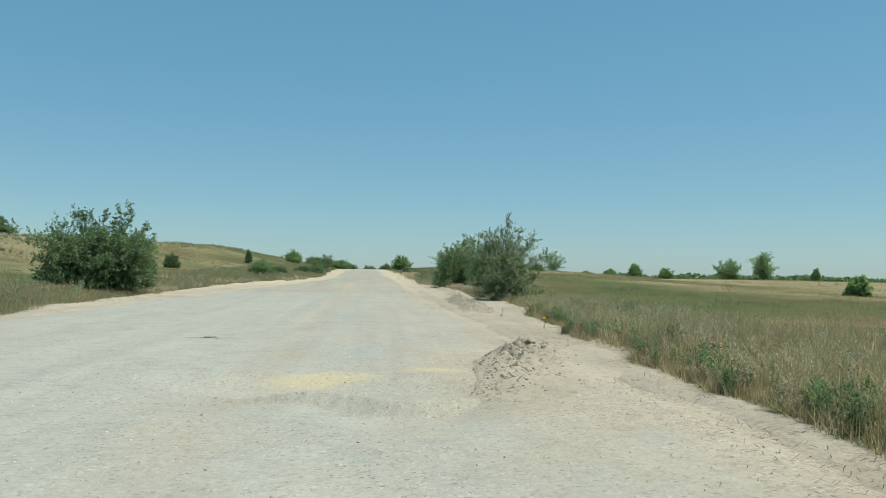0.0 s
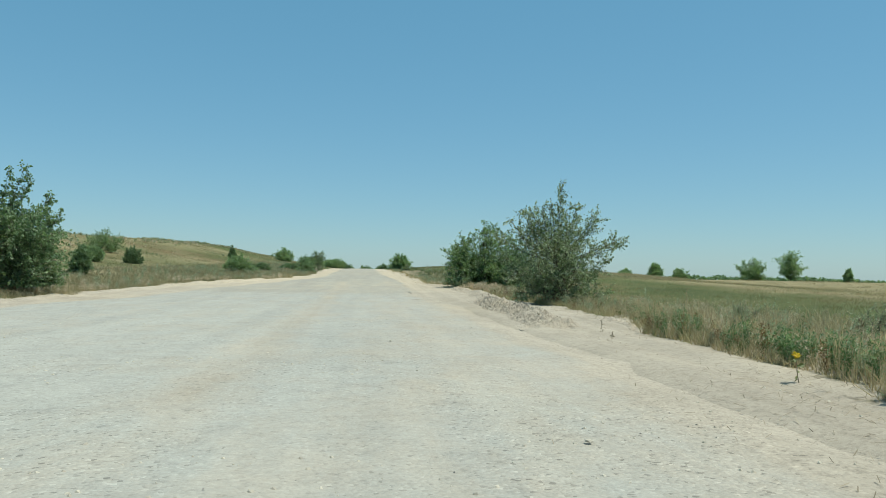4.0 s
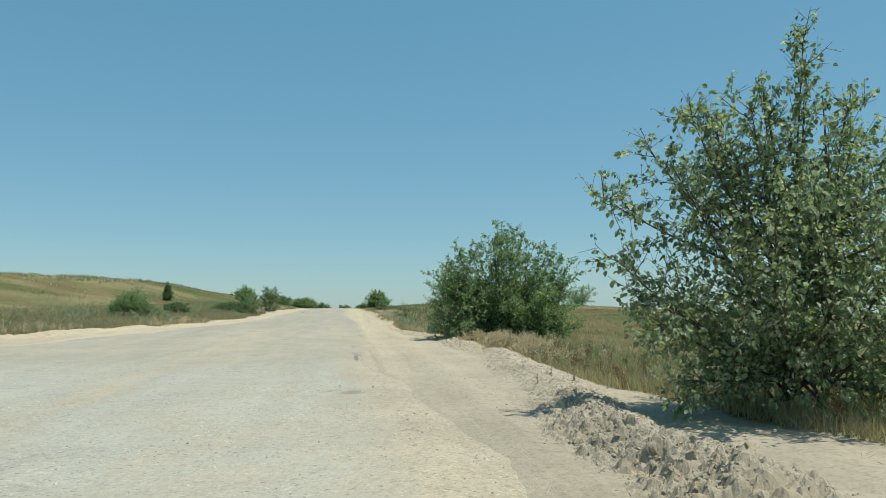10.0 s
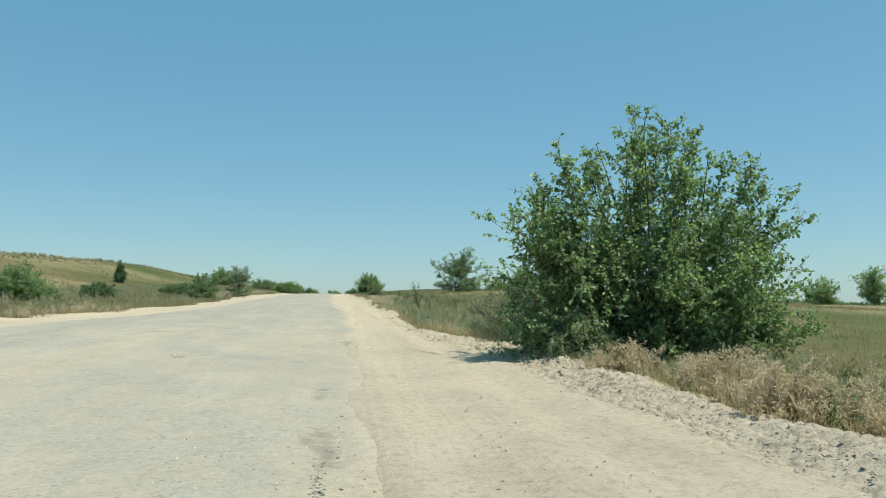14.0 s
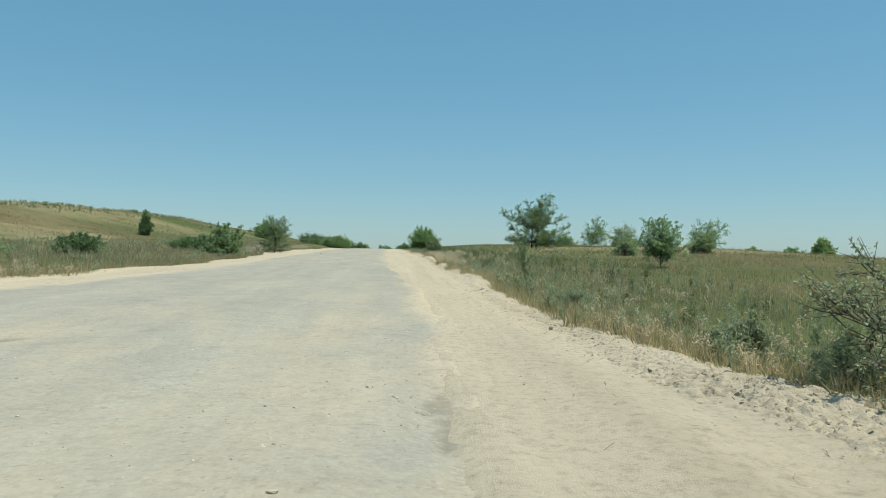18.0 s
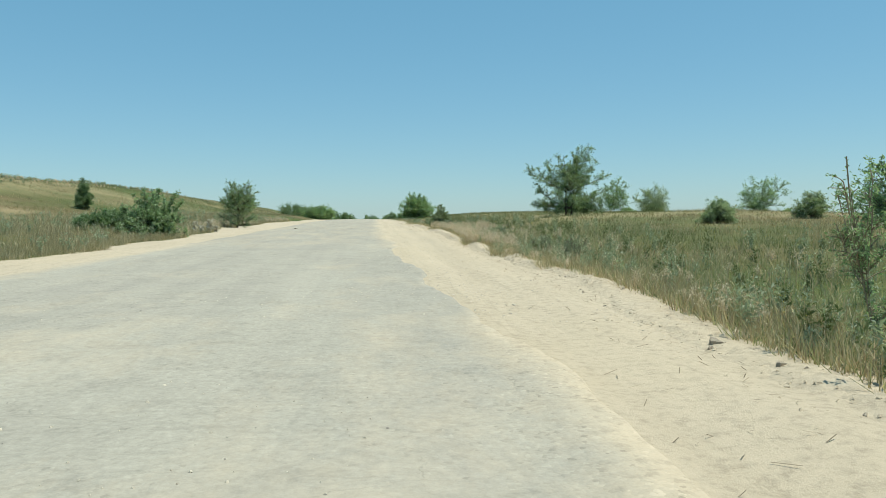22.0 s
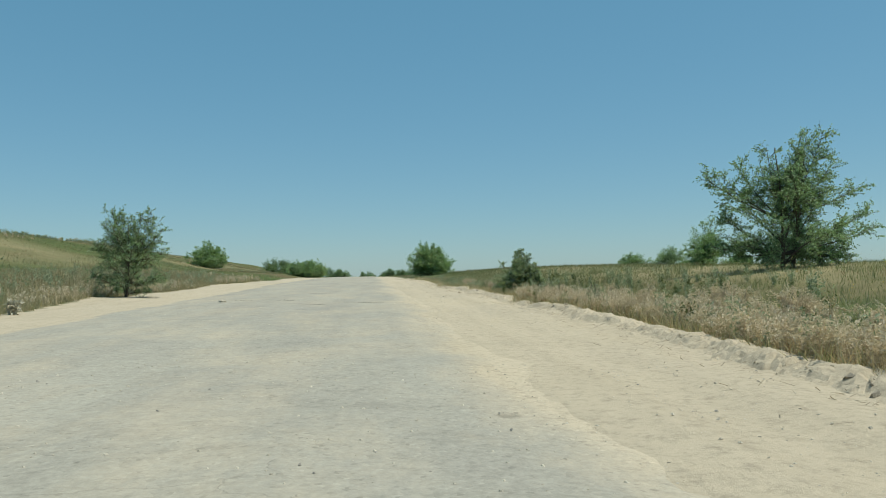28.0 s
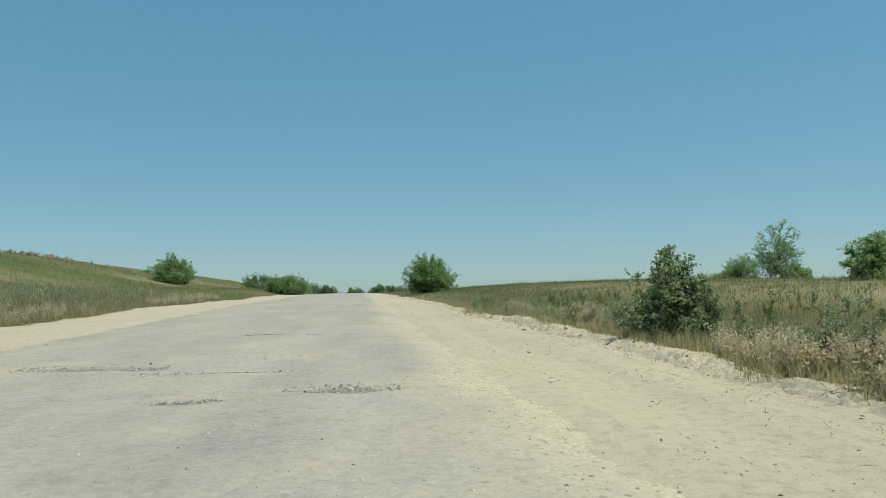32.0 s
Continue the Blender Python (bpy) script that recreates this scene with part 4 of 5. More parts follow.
    for P0, P1, D0, m in ((TP, TQ, TD, per), (P, Q, D, per // 2 + 1)):
        span = np.linalg.norm(P1 - P0, axis=1) + 0.15 * leaf_size
        i = g.choice(len(P0), int(len(P0) * m * thin), p=span / span.sum())
        u = g.uniform(0.1, 1.05, len(i))[:, None]
        pos.append(P0[i] + (P1[i] - P0[i]) * u)
        ax.append(D0[i])
    i = np.repeat(np.arange(len(A)), 16 if style == "shoots" else 10)
    q, d = along(A[i], C[i], B[i], 0.55 + 0.45 * g.random(len(i)))
    pos.append(q), ax.append(d)
    for line in lines_up:
        i = g.uniform(5.0, 7.99, 26)
        pos.append(line[i.astype(int)] * (1 - i % 1)[:, None] + line[i.astype(int) + 1] * (i % 1)[:, None])
        ax.append(np.repeat(up[None], 26, 0))
    pos, ax = np.concatenate(pos), np.concatenate(ax)
    pos = pos + g.normal(0, leaf_size * 0.22, pos.shape)
    ax = ax * 0.5 + g.normal(0, 0.65, pos.shape) * np.array([1, 1, 0.8]) - up * droop
    size = leaf_size * g.uniform(0.6, 1.25, len(pos))
    tagged(part("crown", leaves_mesh("crown", pos, ax, size, leaf, g, slim, 0.3, oval), thing, "crown of many small leaves"), kind="stuff")
    return tagged(thing, label, category, group)


# right verge
plant("wild_pear_tree", 8.1, 47.3, 5.15, 4.6, "dome", "wild fruit tree with dusty drooping leaves beside the soil bank", "tree", LEAF_DUSTY, 0.075, 24, 10, 6, 7, 0.06, 11, 2, 0.17, droop=0.75, slim=0.72, top=0.82, reach_w=0.28, spread=0.85, thin=0.72, sink=0.15, oval=True,
      reach=[(-2.55, 0.1, 3.05), (-1.95, 0.2, 3.85), (-1.45, -0.2, 4.15), (-0.9, 0.3, 4.2), (-0.6, -0.2, 4.3), (0.3, 0, 5.3), (0.45, 0.15, 4.95), (2.05, 0.1, 4.5), (1.75, -0.3, 3.9), (3.0, -0.2, 3.15), (3.1, 0.2, 2.85), (2.7, 0.5, 2.2), (0.3, -2.3, 2.6), (-1.2, -1.9, 1.9), (-2.4, 0.2, 2.3), (-2.3, -0.4, 1.6), (-1.9, -0.5, 0.7), (2.4, -0.3, 0.7), (1.2, -0.9, 0.5), (1.0, 0.1, 4.4), (-0.2, 0.2, 4.6)])
plant("apricot_bush", 8.6, 69.0, 4.65, 6.1, "bush", "broad green bush of many stems at the road's edge", "bush", LEAF_GREEN, 0.08, 60, 11, 6, 8, 0.03, 12, 6, 0.03, droop=0.6, slim=0.72, sink=0.15, oval=True, spread=0.85, top=0.6, deep=0.6, reach_w=0.2, thin=0.75,
      reach=[(-0.1, 0, 4.9), (0.25, 0.2, 4.75), (-0.45, -0.2, 4.5), (-2.1, -0.9, 3.85), (-1.55, -0.8, 3.95), (-1.1, 0.3, 4.1), (-2.9, -1.3, 2.75), (-2.6, -1.0, 2.95), (1.3, 0, 4.15), (1.0, 0.3, 4.2), (2.1, -0.2, 3.75), (2.6, 0.3, 3.6), (3.0, 0, 3.45), (3.15, -0.2, 2.9), (3.2, -0.8, 0.7), (-2.9, -1.0, 0.8), (-0.8, -0.8, 4.3), (0.6, -0.7, 4.4), (0.0, 0.5, 4.6), (1.7, -0.9, 3.8), (-1.9, -0.9, 3.4), (0.1, -1.4, 4.0), (-2.4, -0.6, 3.3), (0.5, 0.1, 4.75), (-0.25, 0.1, 4.8), (1.6, 0.1, 3.95)])
plant("thorn_bush", 7.3, 72.4, 1.6, 2.9, "bush", "low dusty thorn bush beside the broad bush", "bush", WORMWOOD, 0.045, 40, 8, 5, 8, 0.012, 13, 6, 0.05)
plant("dusty_shrub", 6.9, 68.0, 0.9, 1.7, "bush", "low dust-covered shrub on the soil bank", "shrub", LEAF_DUSTY, 0.06, 22, 6, 3, 8, 0.012, 21, 4, 0.05)
plant("round_shrub", 6.25, 131.7, 1.5, 1.45, "bush", "small dusty green shrub on the soil bank", "shrub", LEAF_DUSTY, 0.045, 34, 9, 5, 10, 0.02, 14, 3, 0.04, "roadside shrubs", oval=True, slim=0.65)
plant("elm_tree", 14.1, 129.5, 4.0, 3.9, "elm", "ragged elm tree with light green leaves on the grass", "tree", LEAF_LIGHT, 0.068, 12, 10, 7, 11, 0.07, 15, 2, 0.06, droop=0.35, slim=0.55, reach_w=0.27, thin=0.72,
      reach=[(-2.7, -0.2, 2.85), (-2.0, 0.1, 2.75), (-1.4, 0.3, 3.25), (-0.6, 0, 3.85), (0.5, 0, 4.1), (0.9, 0.3, 4.2), (1.3, 0, 4.35), (1.7, 0.2, 3.4), (2.45, 0, 2.6), (2.85, 0.3, 1.85), (2.6, -0.4, 1.2), (-1.9, 0.4, 1.7), (2.2, 0.5, 0.7), (0.2, -0.3, 3.6), (0.7, 0.4, 3.3), (0.0, 0.5, 2.8), (1.0, -0.5, 2.4), (-0.5, -0.6, 2.2), (-1.8, -0.4, 0.8), (-2.3, 0.3, 0.7), (1.6, -0.6, 1.4), (0.6, 0.3, 1.5), (1.2, -0.4, 0.35), (-0.9, -0.5, 0.35), (0.3, -0.7, 0.5), (-1.4, 0.3, 0.4), (2.0, 0.2, 0.35)])
plant("roadside_bush", 8.2, 194, 3.5, 5.1, "bush", "round green bush beside the far road", "bush", LEAF_GREEN, 0.14, 58, 9, 6, 7, 0.04, 16, 4, 0.08, fine=False)
plant("small_round_tree", 12.8, 96.6, 2.15, 2.1, "tree", "small round tree with bright green leaves", "tree", LEAF_LIGHT, 0.075, 24, 6, 3, 10, 0.03, 17, 1, 0.2)
plant("thin_sapling", 6.12, 87.2, 1.75, 0.75, "tree", "thin young elm with a feathery pale crown in the grass", "sapling", LEAF_LIGHT, 0.036, 9, 4, 2, 5, 0.004, 18, 1, 0.62, slim=0.4, bark=STRAW, lean=(-0.32, 0), style="spray", reach_w=0.10,
      reach=[(0.1, 0, 0.5), (-0.1, 0.05, 0.75), (0.06, 0, 0.95), (-0.14, 0, 1.1), (0.0, 0.05, 0.3)])
plant("dry_shrub", 8.7, 88.6, 0.6, 1.0, "vase", "nearly leafless grey shrub in the grass", "shrub", WORMWOOD, 0.03, 10, 4, 2, 1, 0.012, 19, 2, 0.15, style="spray")
for k, (x, y, h, w, s, m) in enumerate([(29.5, 171.2, 3.9, 3.6, "elm", LEAF_GREEN), (30.0, 159.8, 2.8, 3.6, "vase", LEAF_DUSTY), (34.3, 146, 3.4, 3.8, "vase", LEAF_LIGHT), (16.6, 114, 1.05, 1.5, "bush", LEAF_DUSTY),
                                   (22.8, 117.5, 1.3, 1.6, "bush", LEAF_DUSTY), (17.2, 143.0, 1.5, 1.5, "bush", LEAF_GREEN), (31, 194, 1.7, 3.3, "bush", LEAF_GREEN), (24.5, 166, 1.3, 2.4, "bush", LEAF_LIGHT)]):
    plant("young_elm", x, y, h, w, s, "young elm with ragged green crown on the grassy rise", "tree", m, 0.10 if h > 1.5 else 0.07, 24, 8, 5, 11, 0.03, 30 + k, 2, 0.06, "young elms on the rise", fine=False, style="spray", slim=0.5, lean=(0.2 * h, 0), thin=0.75)
for k, (x, y, h, w) in enumerate([(7.2, 62.0, 0.65, 1.3), (7.8, 60.8, 0.6, 1.2), (7.4, 63.8, 0.6, 1.3), (7.0, 66, 0.5, 1.1), (7.6, 58.8, 0.5, 1.1), (7.0, 116.5, 0.6, 1.3), (7.2, 114.5, 0.5, 1.1), (7.1, 118.8, 0.6, 1.3), (6.8, 121.5, 0.5, 1.2), (6.7, 124, 0.5, 1.2), (6.4, 127, 0.45, 1.0), (6.3, 137, 0.45, 1.0), (5.9, 142, 0.45, 1.0), (6.0, 135, 0.4, 0.8)]):
    plant("dry_tumbleweed", x, y, h, w, "bush", "dry tan tumbleweed on the verge", "weed", TUMBLE, 0.045, 24, 7, 3, 8, 0.006, 130 + k, 6, 0.05, "dry weeds on the verge", fine=False, slim=0.3, bark=TUMBLE)
# left verge and hill
plant("large_bush", -15.6, 48.0, 4.45, 6.9, "bush", "large dense bush of dark green leaves beside the road", "bush", LEAF_DARK, 0.11, 76, 10, 6, 8, 0.04, 50, 6, 0.03, oval=True, slim=0.7, droop=0.4, spread=0.88, top=0.8, thin=0.85,
      reach=[(-2.6, -0.3, 3.5), (-1.5, 0, 4.7), (-1.2, 0.3, 4.6), (-0.5, -0.2, 4.65), (0.3, -0.2, 4.7), (0.9, 0.2, 4.75), (1.6, 0, 4.95), (1.8, 0.3, 4.7), (2.6, 0, 3.7), (3.2, 0, 3.0), (-3.2, 0.2, 2.9)])
for k, (x, y, h, w, s, m) in enumerate([(-22.7, 94.6, 1.8, 1.55, "bush", LEAF_DARK), (-17.1, 63.8, 2.0, 1.4, "column", LEAF_DARK), (-31, 112, 2.8, 4.2, "bush", LEAF_GREEN), (-24.6, 88.6, 1.6, 2.0, "bush", LEAF_GREEN), (-12.5, 95.1, 1.85, 3.2, "bush", LEAF_GREEN),
                                   (-11.4, 104.3, 0.9, 2.0, "bush", LEAF_DARK), (-22.0, 149.5, 2.6, 1.5, "column", LEAF_DARK), (-9.4, 117.5, 0.9, 2.0, "bush", LEAF_DARK),
                                   (-10.0, 116.2, 0.65, 1.3, "bush", LEAF_DARK), (-20, 215, 3.2, 5.4, "bush", LEAF_GREEN), (-19, 290, 3.0, 8.3, "bush", LEAF_DARK), (-7.5, 224, 2.4, 5.0, "bush", LEAF_GREEN), (-9.0, 238, 2.0, 5.5, "bush", LEAF_GREEN)]):
    plant("shrub", x, y, h, w * 1.05, s, "green shrub on the grassy slope beside the road", "shrub", m, 0.08 if y < 150 else 0.16, 38, 7, 5, 9, 0.02, 60 + k, 4, 0.04, "shrubs on the left slope", fine=y < 140)
plant("roadside_elm", -7.0, 135.0, 3.15, 2.5, "vase", "airy young elm with feathery grey-green sprays beside the road", "tree", LEAF_LIGHT, 0.06, 18, 9, 6, 9, 0.035, 67, 2, 0.05, droop=0.15, slim=0.5, reach_w=0.34, thin=0.75,
      reach=[(-0.55, 0, 3.15), (-0.2, 0.1, 3.0), (0.85, 0, 3.05), (1.2, 0.1, 2.5), (1.25, 0, 1.6), (-1.1, 0, 1.9), (1.1, 0, 0.7), (-1.2, 0, 0.8), (0.3, 0, 2.7), (-0.8, 0.2, 2.6), (0.6, -0.3, 2.9), (-0.3, -0.3, 2.2), (0.8, 0.3, 2.0)])
plant("spired_shrub", -7.3, 115.6, 1.85, 2.6, "bush", "pale green shrub with upright leafy spires on the verge", "shrub", LEAF_LIGHT, 0.075, 34, 8, 5, 6, 0.02, 66, 5, 0.04, oval=True, slim=0.7,
      reach=[(-0.35, 0, 2.15), (0.3, 0, 2.2), (-0.75, 0, 1.95), (1.0, 0, 1.95), (1.3, 0, 1.6), (-1.3, 0, 1.4), (0.0, 0.2, 2.0)])
# far trees on the plain
for k, (x, y, h, w, s) in enumerate([(91.5, 177, 6.8, 6.2, "tree"), (86, 183, 4.8, 6.5, "bush"), (55, 160, 3.1, 2.6, "elm"), (90, 234, 3.7, 4.5, "bush"), (101, 171, 2.9, 1.9, "elm"), (50, 77, 1.9, 2.6, "bush"), (66, 236, 2.2, 3.6, "bush"), (56.5, 182, 1.8, 3.0, "bush"), (40, 186, 1.7, 2.4, "bush"), (44, 210, 2.2, 3.5, "bush")]):
    plant("field_tree", x, y, h, w, s, "lone green tree on the open plain", "tree", LEAF_GREEN, 0.22, 30, 8, 4, 8, 0.06, 80 + k, 2, 0.08, "trees on the plain", fine=False)
for k, (x, y, h, w) in enumerate([(-9, 380, 3.7, 9), (1, 420, 4.1, 10), (9, 400, 4.3, 6), (-19, 400, 3.9, 12), (20, 460, 5, 9), (14, 430, 4.6, 7), (-28, 420, 4.0, 12), (-75, 140, 5, 9), (-84, 150, 5.5, 10), (-68, 152, 4, 8)]):
    plant("distant_tree", x, y, h, w, "bush", "distant dark green tree beyond the rise", "tree", LEAF_DARK, 0.42, 20, 6, 3, 8, 0.06, 100 + k, 3, 0.05, "distant trees", fine=False)


def far_woods():
    """Shelter belts of trees along the horizon."""
    g = np.random.default_rng(5)
    pos, size = [], []
    for y0, x0, x1, hh, n in ((1250, 150, 2600, 8.5, 26000), (900, -260, 40, 7, 1800)):
        x = g.uniform(x0, x1, n)
        tall = hh * (0.72 + 0.28 * wave(x, 0 * x, 18, 3)) * (0.9 + 0.25 * wave(x, 0 * x, 70, 4))
        z = tall * g.random(n) ** 0.7
        y = y0 + g.normal(0, 8, n) - 0.18 * (x - x0)
        pos.append(np.stack([x, y, z + ground_z(x, y)], 1))
        size.append(g.uniform(2.5, 5.0, n))
    pos, size = np.concatenate(pos), np.concatenate(size)
    me = leaves_mesh("far_woods", pos, g.normal(0, 1, (len(pos), 3)), size, LEAF_DARK, g, 0.8)
    tagged(new("far_woods", me), "long dark belt of trees along the horizon", "woods", kind="stuff")


far_woods()


# ---- grass ----
def blades(name, x, y, h, w, mat, gen, lean=0.35, head=False, simple=False):
    n = len(x)
    z = ground_z(x, y) - 0.03
    a = gen.uniform(0, 6.283, n)
    side = np.stack([np.cos(a), np.sin(a), 0 * a], 1) * (w * 0.5)[:, None]
    b = gen.uniform(0, 6.283, n)
    bend = np.stack([np.cos(b), np.sin(b), 0 * b], 1) * (h * np.abs(gen.normal(0, lean, n)))[:, None]
    base = np.stack([x, y, z], 1)
    up = np.stack([0 * h, 0 * h, h], 1)
    if simple:
        v = np.stack([base - side, base + side, base + up * 0.95 + bend], 1)
        return mesh_from(name, v.reshape(-1, 3), np.arange(n * 3).reshape(-1, 3), mat)
    if head:
        p1, p2, tip = base + up * 0.72 + bend * 0.4, base + up * 0.84 + bend * 0.65, base + up * 0.98 + bend * 1.05
        v = np.stack([base - side * 0.35, base + side * 0.35, p1 + side * 0.3, p1 - side * 0.3, p2 + side * 1.3, p2 - side * 1.3, tip], 1)
        o = (np.arange(n) * 7)[:, None]
        q = np.concatenate([o + np.array([[0, 1, 2, 3]]), o + np.array([[3, 2, 4, 5]])], 1).reshape(-1, 4)
        t = o + np.array([[5, 4, 6]])
    else:
        mid, tip = base + up * 0.6 + bend * 0.35, base + up * 0.95 + bend
        v = np.stack([base - side, base + side, mid + side * 0.75, mid - side * 0.75, tip], 1)
        o = (np.arange(n) * 5)[:, None]
        q, t = o + np.array([[0, 1, 2, 3]]), o + np.array([[3, 2, 4]])
    return mesh_from(name, v.reshape(-1, 3), [q, t], mat)


def scatter(n, x0, x1, y0, y1, gen, clump=0.0, power=1.0):
    if clump:
        m = max(1, n // (26 if clump < 0.2 else 14))
        cx, cy = x0 + (x1 - x0) * gen.random(m) ** power, gen.uniform(y0, y1, m)
        k = gen.integers(0, m, n)
        return cx[k] + gen.normal(0, clump, n), cy[k] + gen.normal(0, clump, n)
    return x0 + (x1 - x0) * gen.random(n) ** power, gen.uniform(y0, y1, n)


def keep_verge(x, y, margin=0.0):
    return (x > verge_right(y) + margin) | (x < verge_left(y) - margin)


def grass(name, label, n, box, h, w, mat, clump, seed, head=False, lean=0.35, power=1.0, patch=None, simple=False, far=False):
    g = np.random.default_rng(seed)
    x, y = scatter(n, *box, g, clump, power)
    ok = keep_verge(x, y, 0.02)
    if patch:
        ok &= fractal(x * (0.3 if patch[0] > 10 else 1), y, patch[0], patch[1], 3) > patch[2]
    if far:
        ok &= x - 0.5 * np.clip(80 - y, 0, 80) > 36 + 6 * wave(x, y, 12, 77)
    x, y = x[ok], y[ok]
    hh = g.uniform(h[0], h[1], len(x)) * np.clip(0.78 + 0.35 * wave(x, y, 1.7, seed) + 0.25 * wave(x, y, 0.6, seed + 1), 0.35, 1.3)
    ww = g.uniform(w[0], w[1], len(x))
    tagged(new(name, blades(name, x, y, hh, ww, mat, g, lean, head, simple)), label, "grass", kind="stuff")


grass("verge_grass", "green grass along the right verge", 80000, (4.2, 15, 26, 150), (0.12, 0.33), (0.006, 0.012), GRASS_GREEN, 0.13, 201, power=1.6, patch=(2.4, 31, -0.4))
grass("dry_verge_grass", "dry straw-coloured grass with seed heads along the right verge", 46000, (4.2, 13, -2, 110), (0.25, 0.58), (0.006, 0.011), GRASS_DRY, 0.17, 202, True, 0.35, 1.4, (5, 3, -0.3))
grass("left_verge_grass", "green and dry grass along the left verge", 75000, (-20, -5.5, 10, 170), (0.15, 0.45), (0.012, 0.024), GRASS_HILL, 0.15, 203, power=1.0, simple=True)
grass("left_dry_grass", "dry stems along the left verge", 20000, (-16, -5.5, 10, 170), (0.3, 0.55), (0.012, 0.024), GRASS_DRY, 0.18, 204, True)
grass("field_grass", "green grass of the open field", 250000, (9, 62, 5, 200), (0.12, 0.30), (0.008, 0.016), GRASS_FIELD, 0.5, 205, lean=0.75, power=1.5, simple=True)
grass("field_dry_grass", "tan feather grass on the plain and the rise", 80000, (30, 105, 15, 240), (0.3, 0.5), (0.014, 0.03), GRASS_DRY, 0.35, 206, False, 0.35, 1.2, (14, 7, -0.25), True, True)
grass("hill_grass", "fine dry grass over the hillside", 55000, (-72, -15, 20, 300), (0.14, 0.32), (0.014, 0.035), GRASS_HILL, 0.6, 207, lean=0.8, simple=True)
grass("hill_green_grass", "olive green grass in patches over the hillside", 170000, (-72, -13, 20, 300), (0.12, 0.28), (0.014, 0.035), GRASS_FIELD, 0.6, 217, lean=0.8, patch=(9, 57, -0.5), simple=True)
grass("crest_grass", "grass beside the far road", 45000, (-30, 60, 150, 330), (0.15, 0.35), (0.025, 0.05), GRASS_HILL, 0.3, 208, simple=True)


grass("verge_dry_patch", "pale dry grass behind the soil bank", 16000, (6.8, 11.5, 20, 52), (0.25, 0.55), (0.009, 0.016), GRASS_DRY, 0.13, 213, True, 0.35, 1.3, (2.6, 16, -0.35))
grass("near_tall_grass", "tall straw and grey-green grass at the roadside", 30000, (3.8, 11, -3, 36), (0.3, 0.75), (0.004, 0.009), GRASS_HILL, 0.16, 209, lean=0.3, power=1.5, patch=(3.2, 14, -0.3))
grass("near_dry_grass", "tall dry grass with pale seed heads at the roadside", 95000, (3.8, 12, -3, 38), (0.4, 0.9), (0.005, 0.010), GRASS_DRY, 0.16, 210, True, 0.28, 1.4, (3.2, 12, -0.35))


def herbs(name, label, n, box, h, mat, leaf, seed, stems=9, per=12, patch=None, category="weeds", edge=0.0, clump=0.0):
    """Low bushy herbs: upright stems set with small leaves."""
    g = np.random.default_rng(seed)
    x, y = scatter(n, *box, g, clump)
    if edge:
        x = (verge_right(y) if edge > 0 else verge_left(y)) + edge * np.abs(g.normal(0, 1.0, n))
    ok = keep_verge(x, y, 0.02)
    if patch:
        ok &= fractal(x, y, patch[0], patch[1], 3) > patch[2]
    x, y = x[ok], y[ok]
    n = len(x)
    z = ground_z(x, y)
    hh = g.uniform(h[0], h[1], n)
    a, tilt = g.uniform(0, 6.283, (n, stems)), np.abs(g.normal(0, 0.35, (n, stems)))
    d = np.stack([np.cos(a) * tilt, np.sin(a) * tilt, np.ones_like(a)], 2) * (hh[:, None] * g.uniform(.6, 1.1, (n, stems)))[..., None]
    s = g.uniform(0.12, 1.0, (n, stems, per))
    p = np.stack([x, y, z], 1)[:, None, None, :] + d[:, :, None, :] * s[..., None]
    p = p.reshape(-1, 3) + g.normal(0, 0.015, (n * stems * per, 3))
    ax = g.normal(0, 1, (len(p), 3)) + np.array([0, 0, 0.5])
    tagged(new(name, leaves_mesh(name, p, ax, leaf * g.uniform(.6, 1.3, len(p)), mat, g, 0.4)), label, category, kind="stuff")


grass("rise_dry_grass", "tan dry grass along the top of the rise", 45000, (18, 46, 100, 136), (0.16, 0.34), (0.014, 0.028), GRASS_DRY, 0.4, 211, False, 0.6, 1.2, (9, 27, -0.25), True)
grass("rusty_grass", "rust-brown sorrel patches in the field", 38000, (13, 75, 30, 125), (0.16, 0.30), (0.012, 0.022), GRASS_RUST, 0.4, 212, False, 0.6, 1.2, (13, 33, 0.08), True)


def edge_grass(name, label, n, y0, y1, h, mat, spread, seed, side=1):
    """Short grass thick along the very edge of the bare soil."""
    g = np.random.default_rng(seed)
    y = g.uniform(y0, y1, n)
    x = verge_right(y) if side > 0 else verge_left(y)
    x = x + side * (np.abs(g.normal(0, spread, n)) - 0.12)
    tagged(new(name, blades(name, x, y, g.uniform(*h, n), g.uniform(0.008, 0.02, n), mat, g, 0.6, False, True)), label, "grass", kind="stuff")


edge_grass("edge_grass", "short green grass along the edge of the bare soil", 50000, 28, 165, (0.12, 0.34), GRASS_GREEN, 1.6, 221)
edge_grass("edge_dry_grass", "short dry grass along the edge of the bare soil", 70000, -2, 165, (0.12, 0.36), GRASS_DRY, 0.75, 222)


edge_grass("left_edge_grass", "mixed grey-green and dry grass along the left edge of the road", 80000, 15, 175, (0.15, 0.42), GRASS_HILL, 2.0, 223, -1)


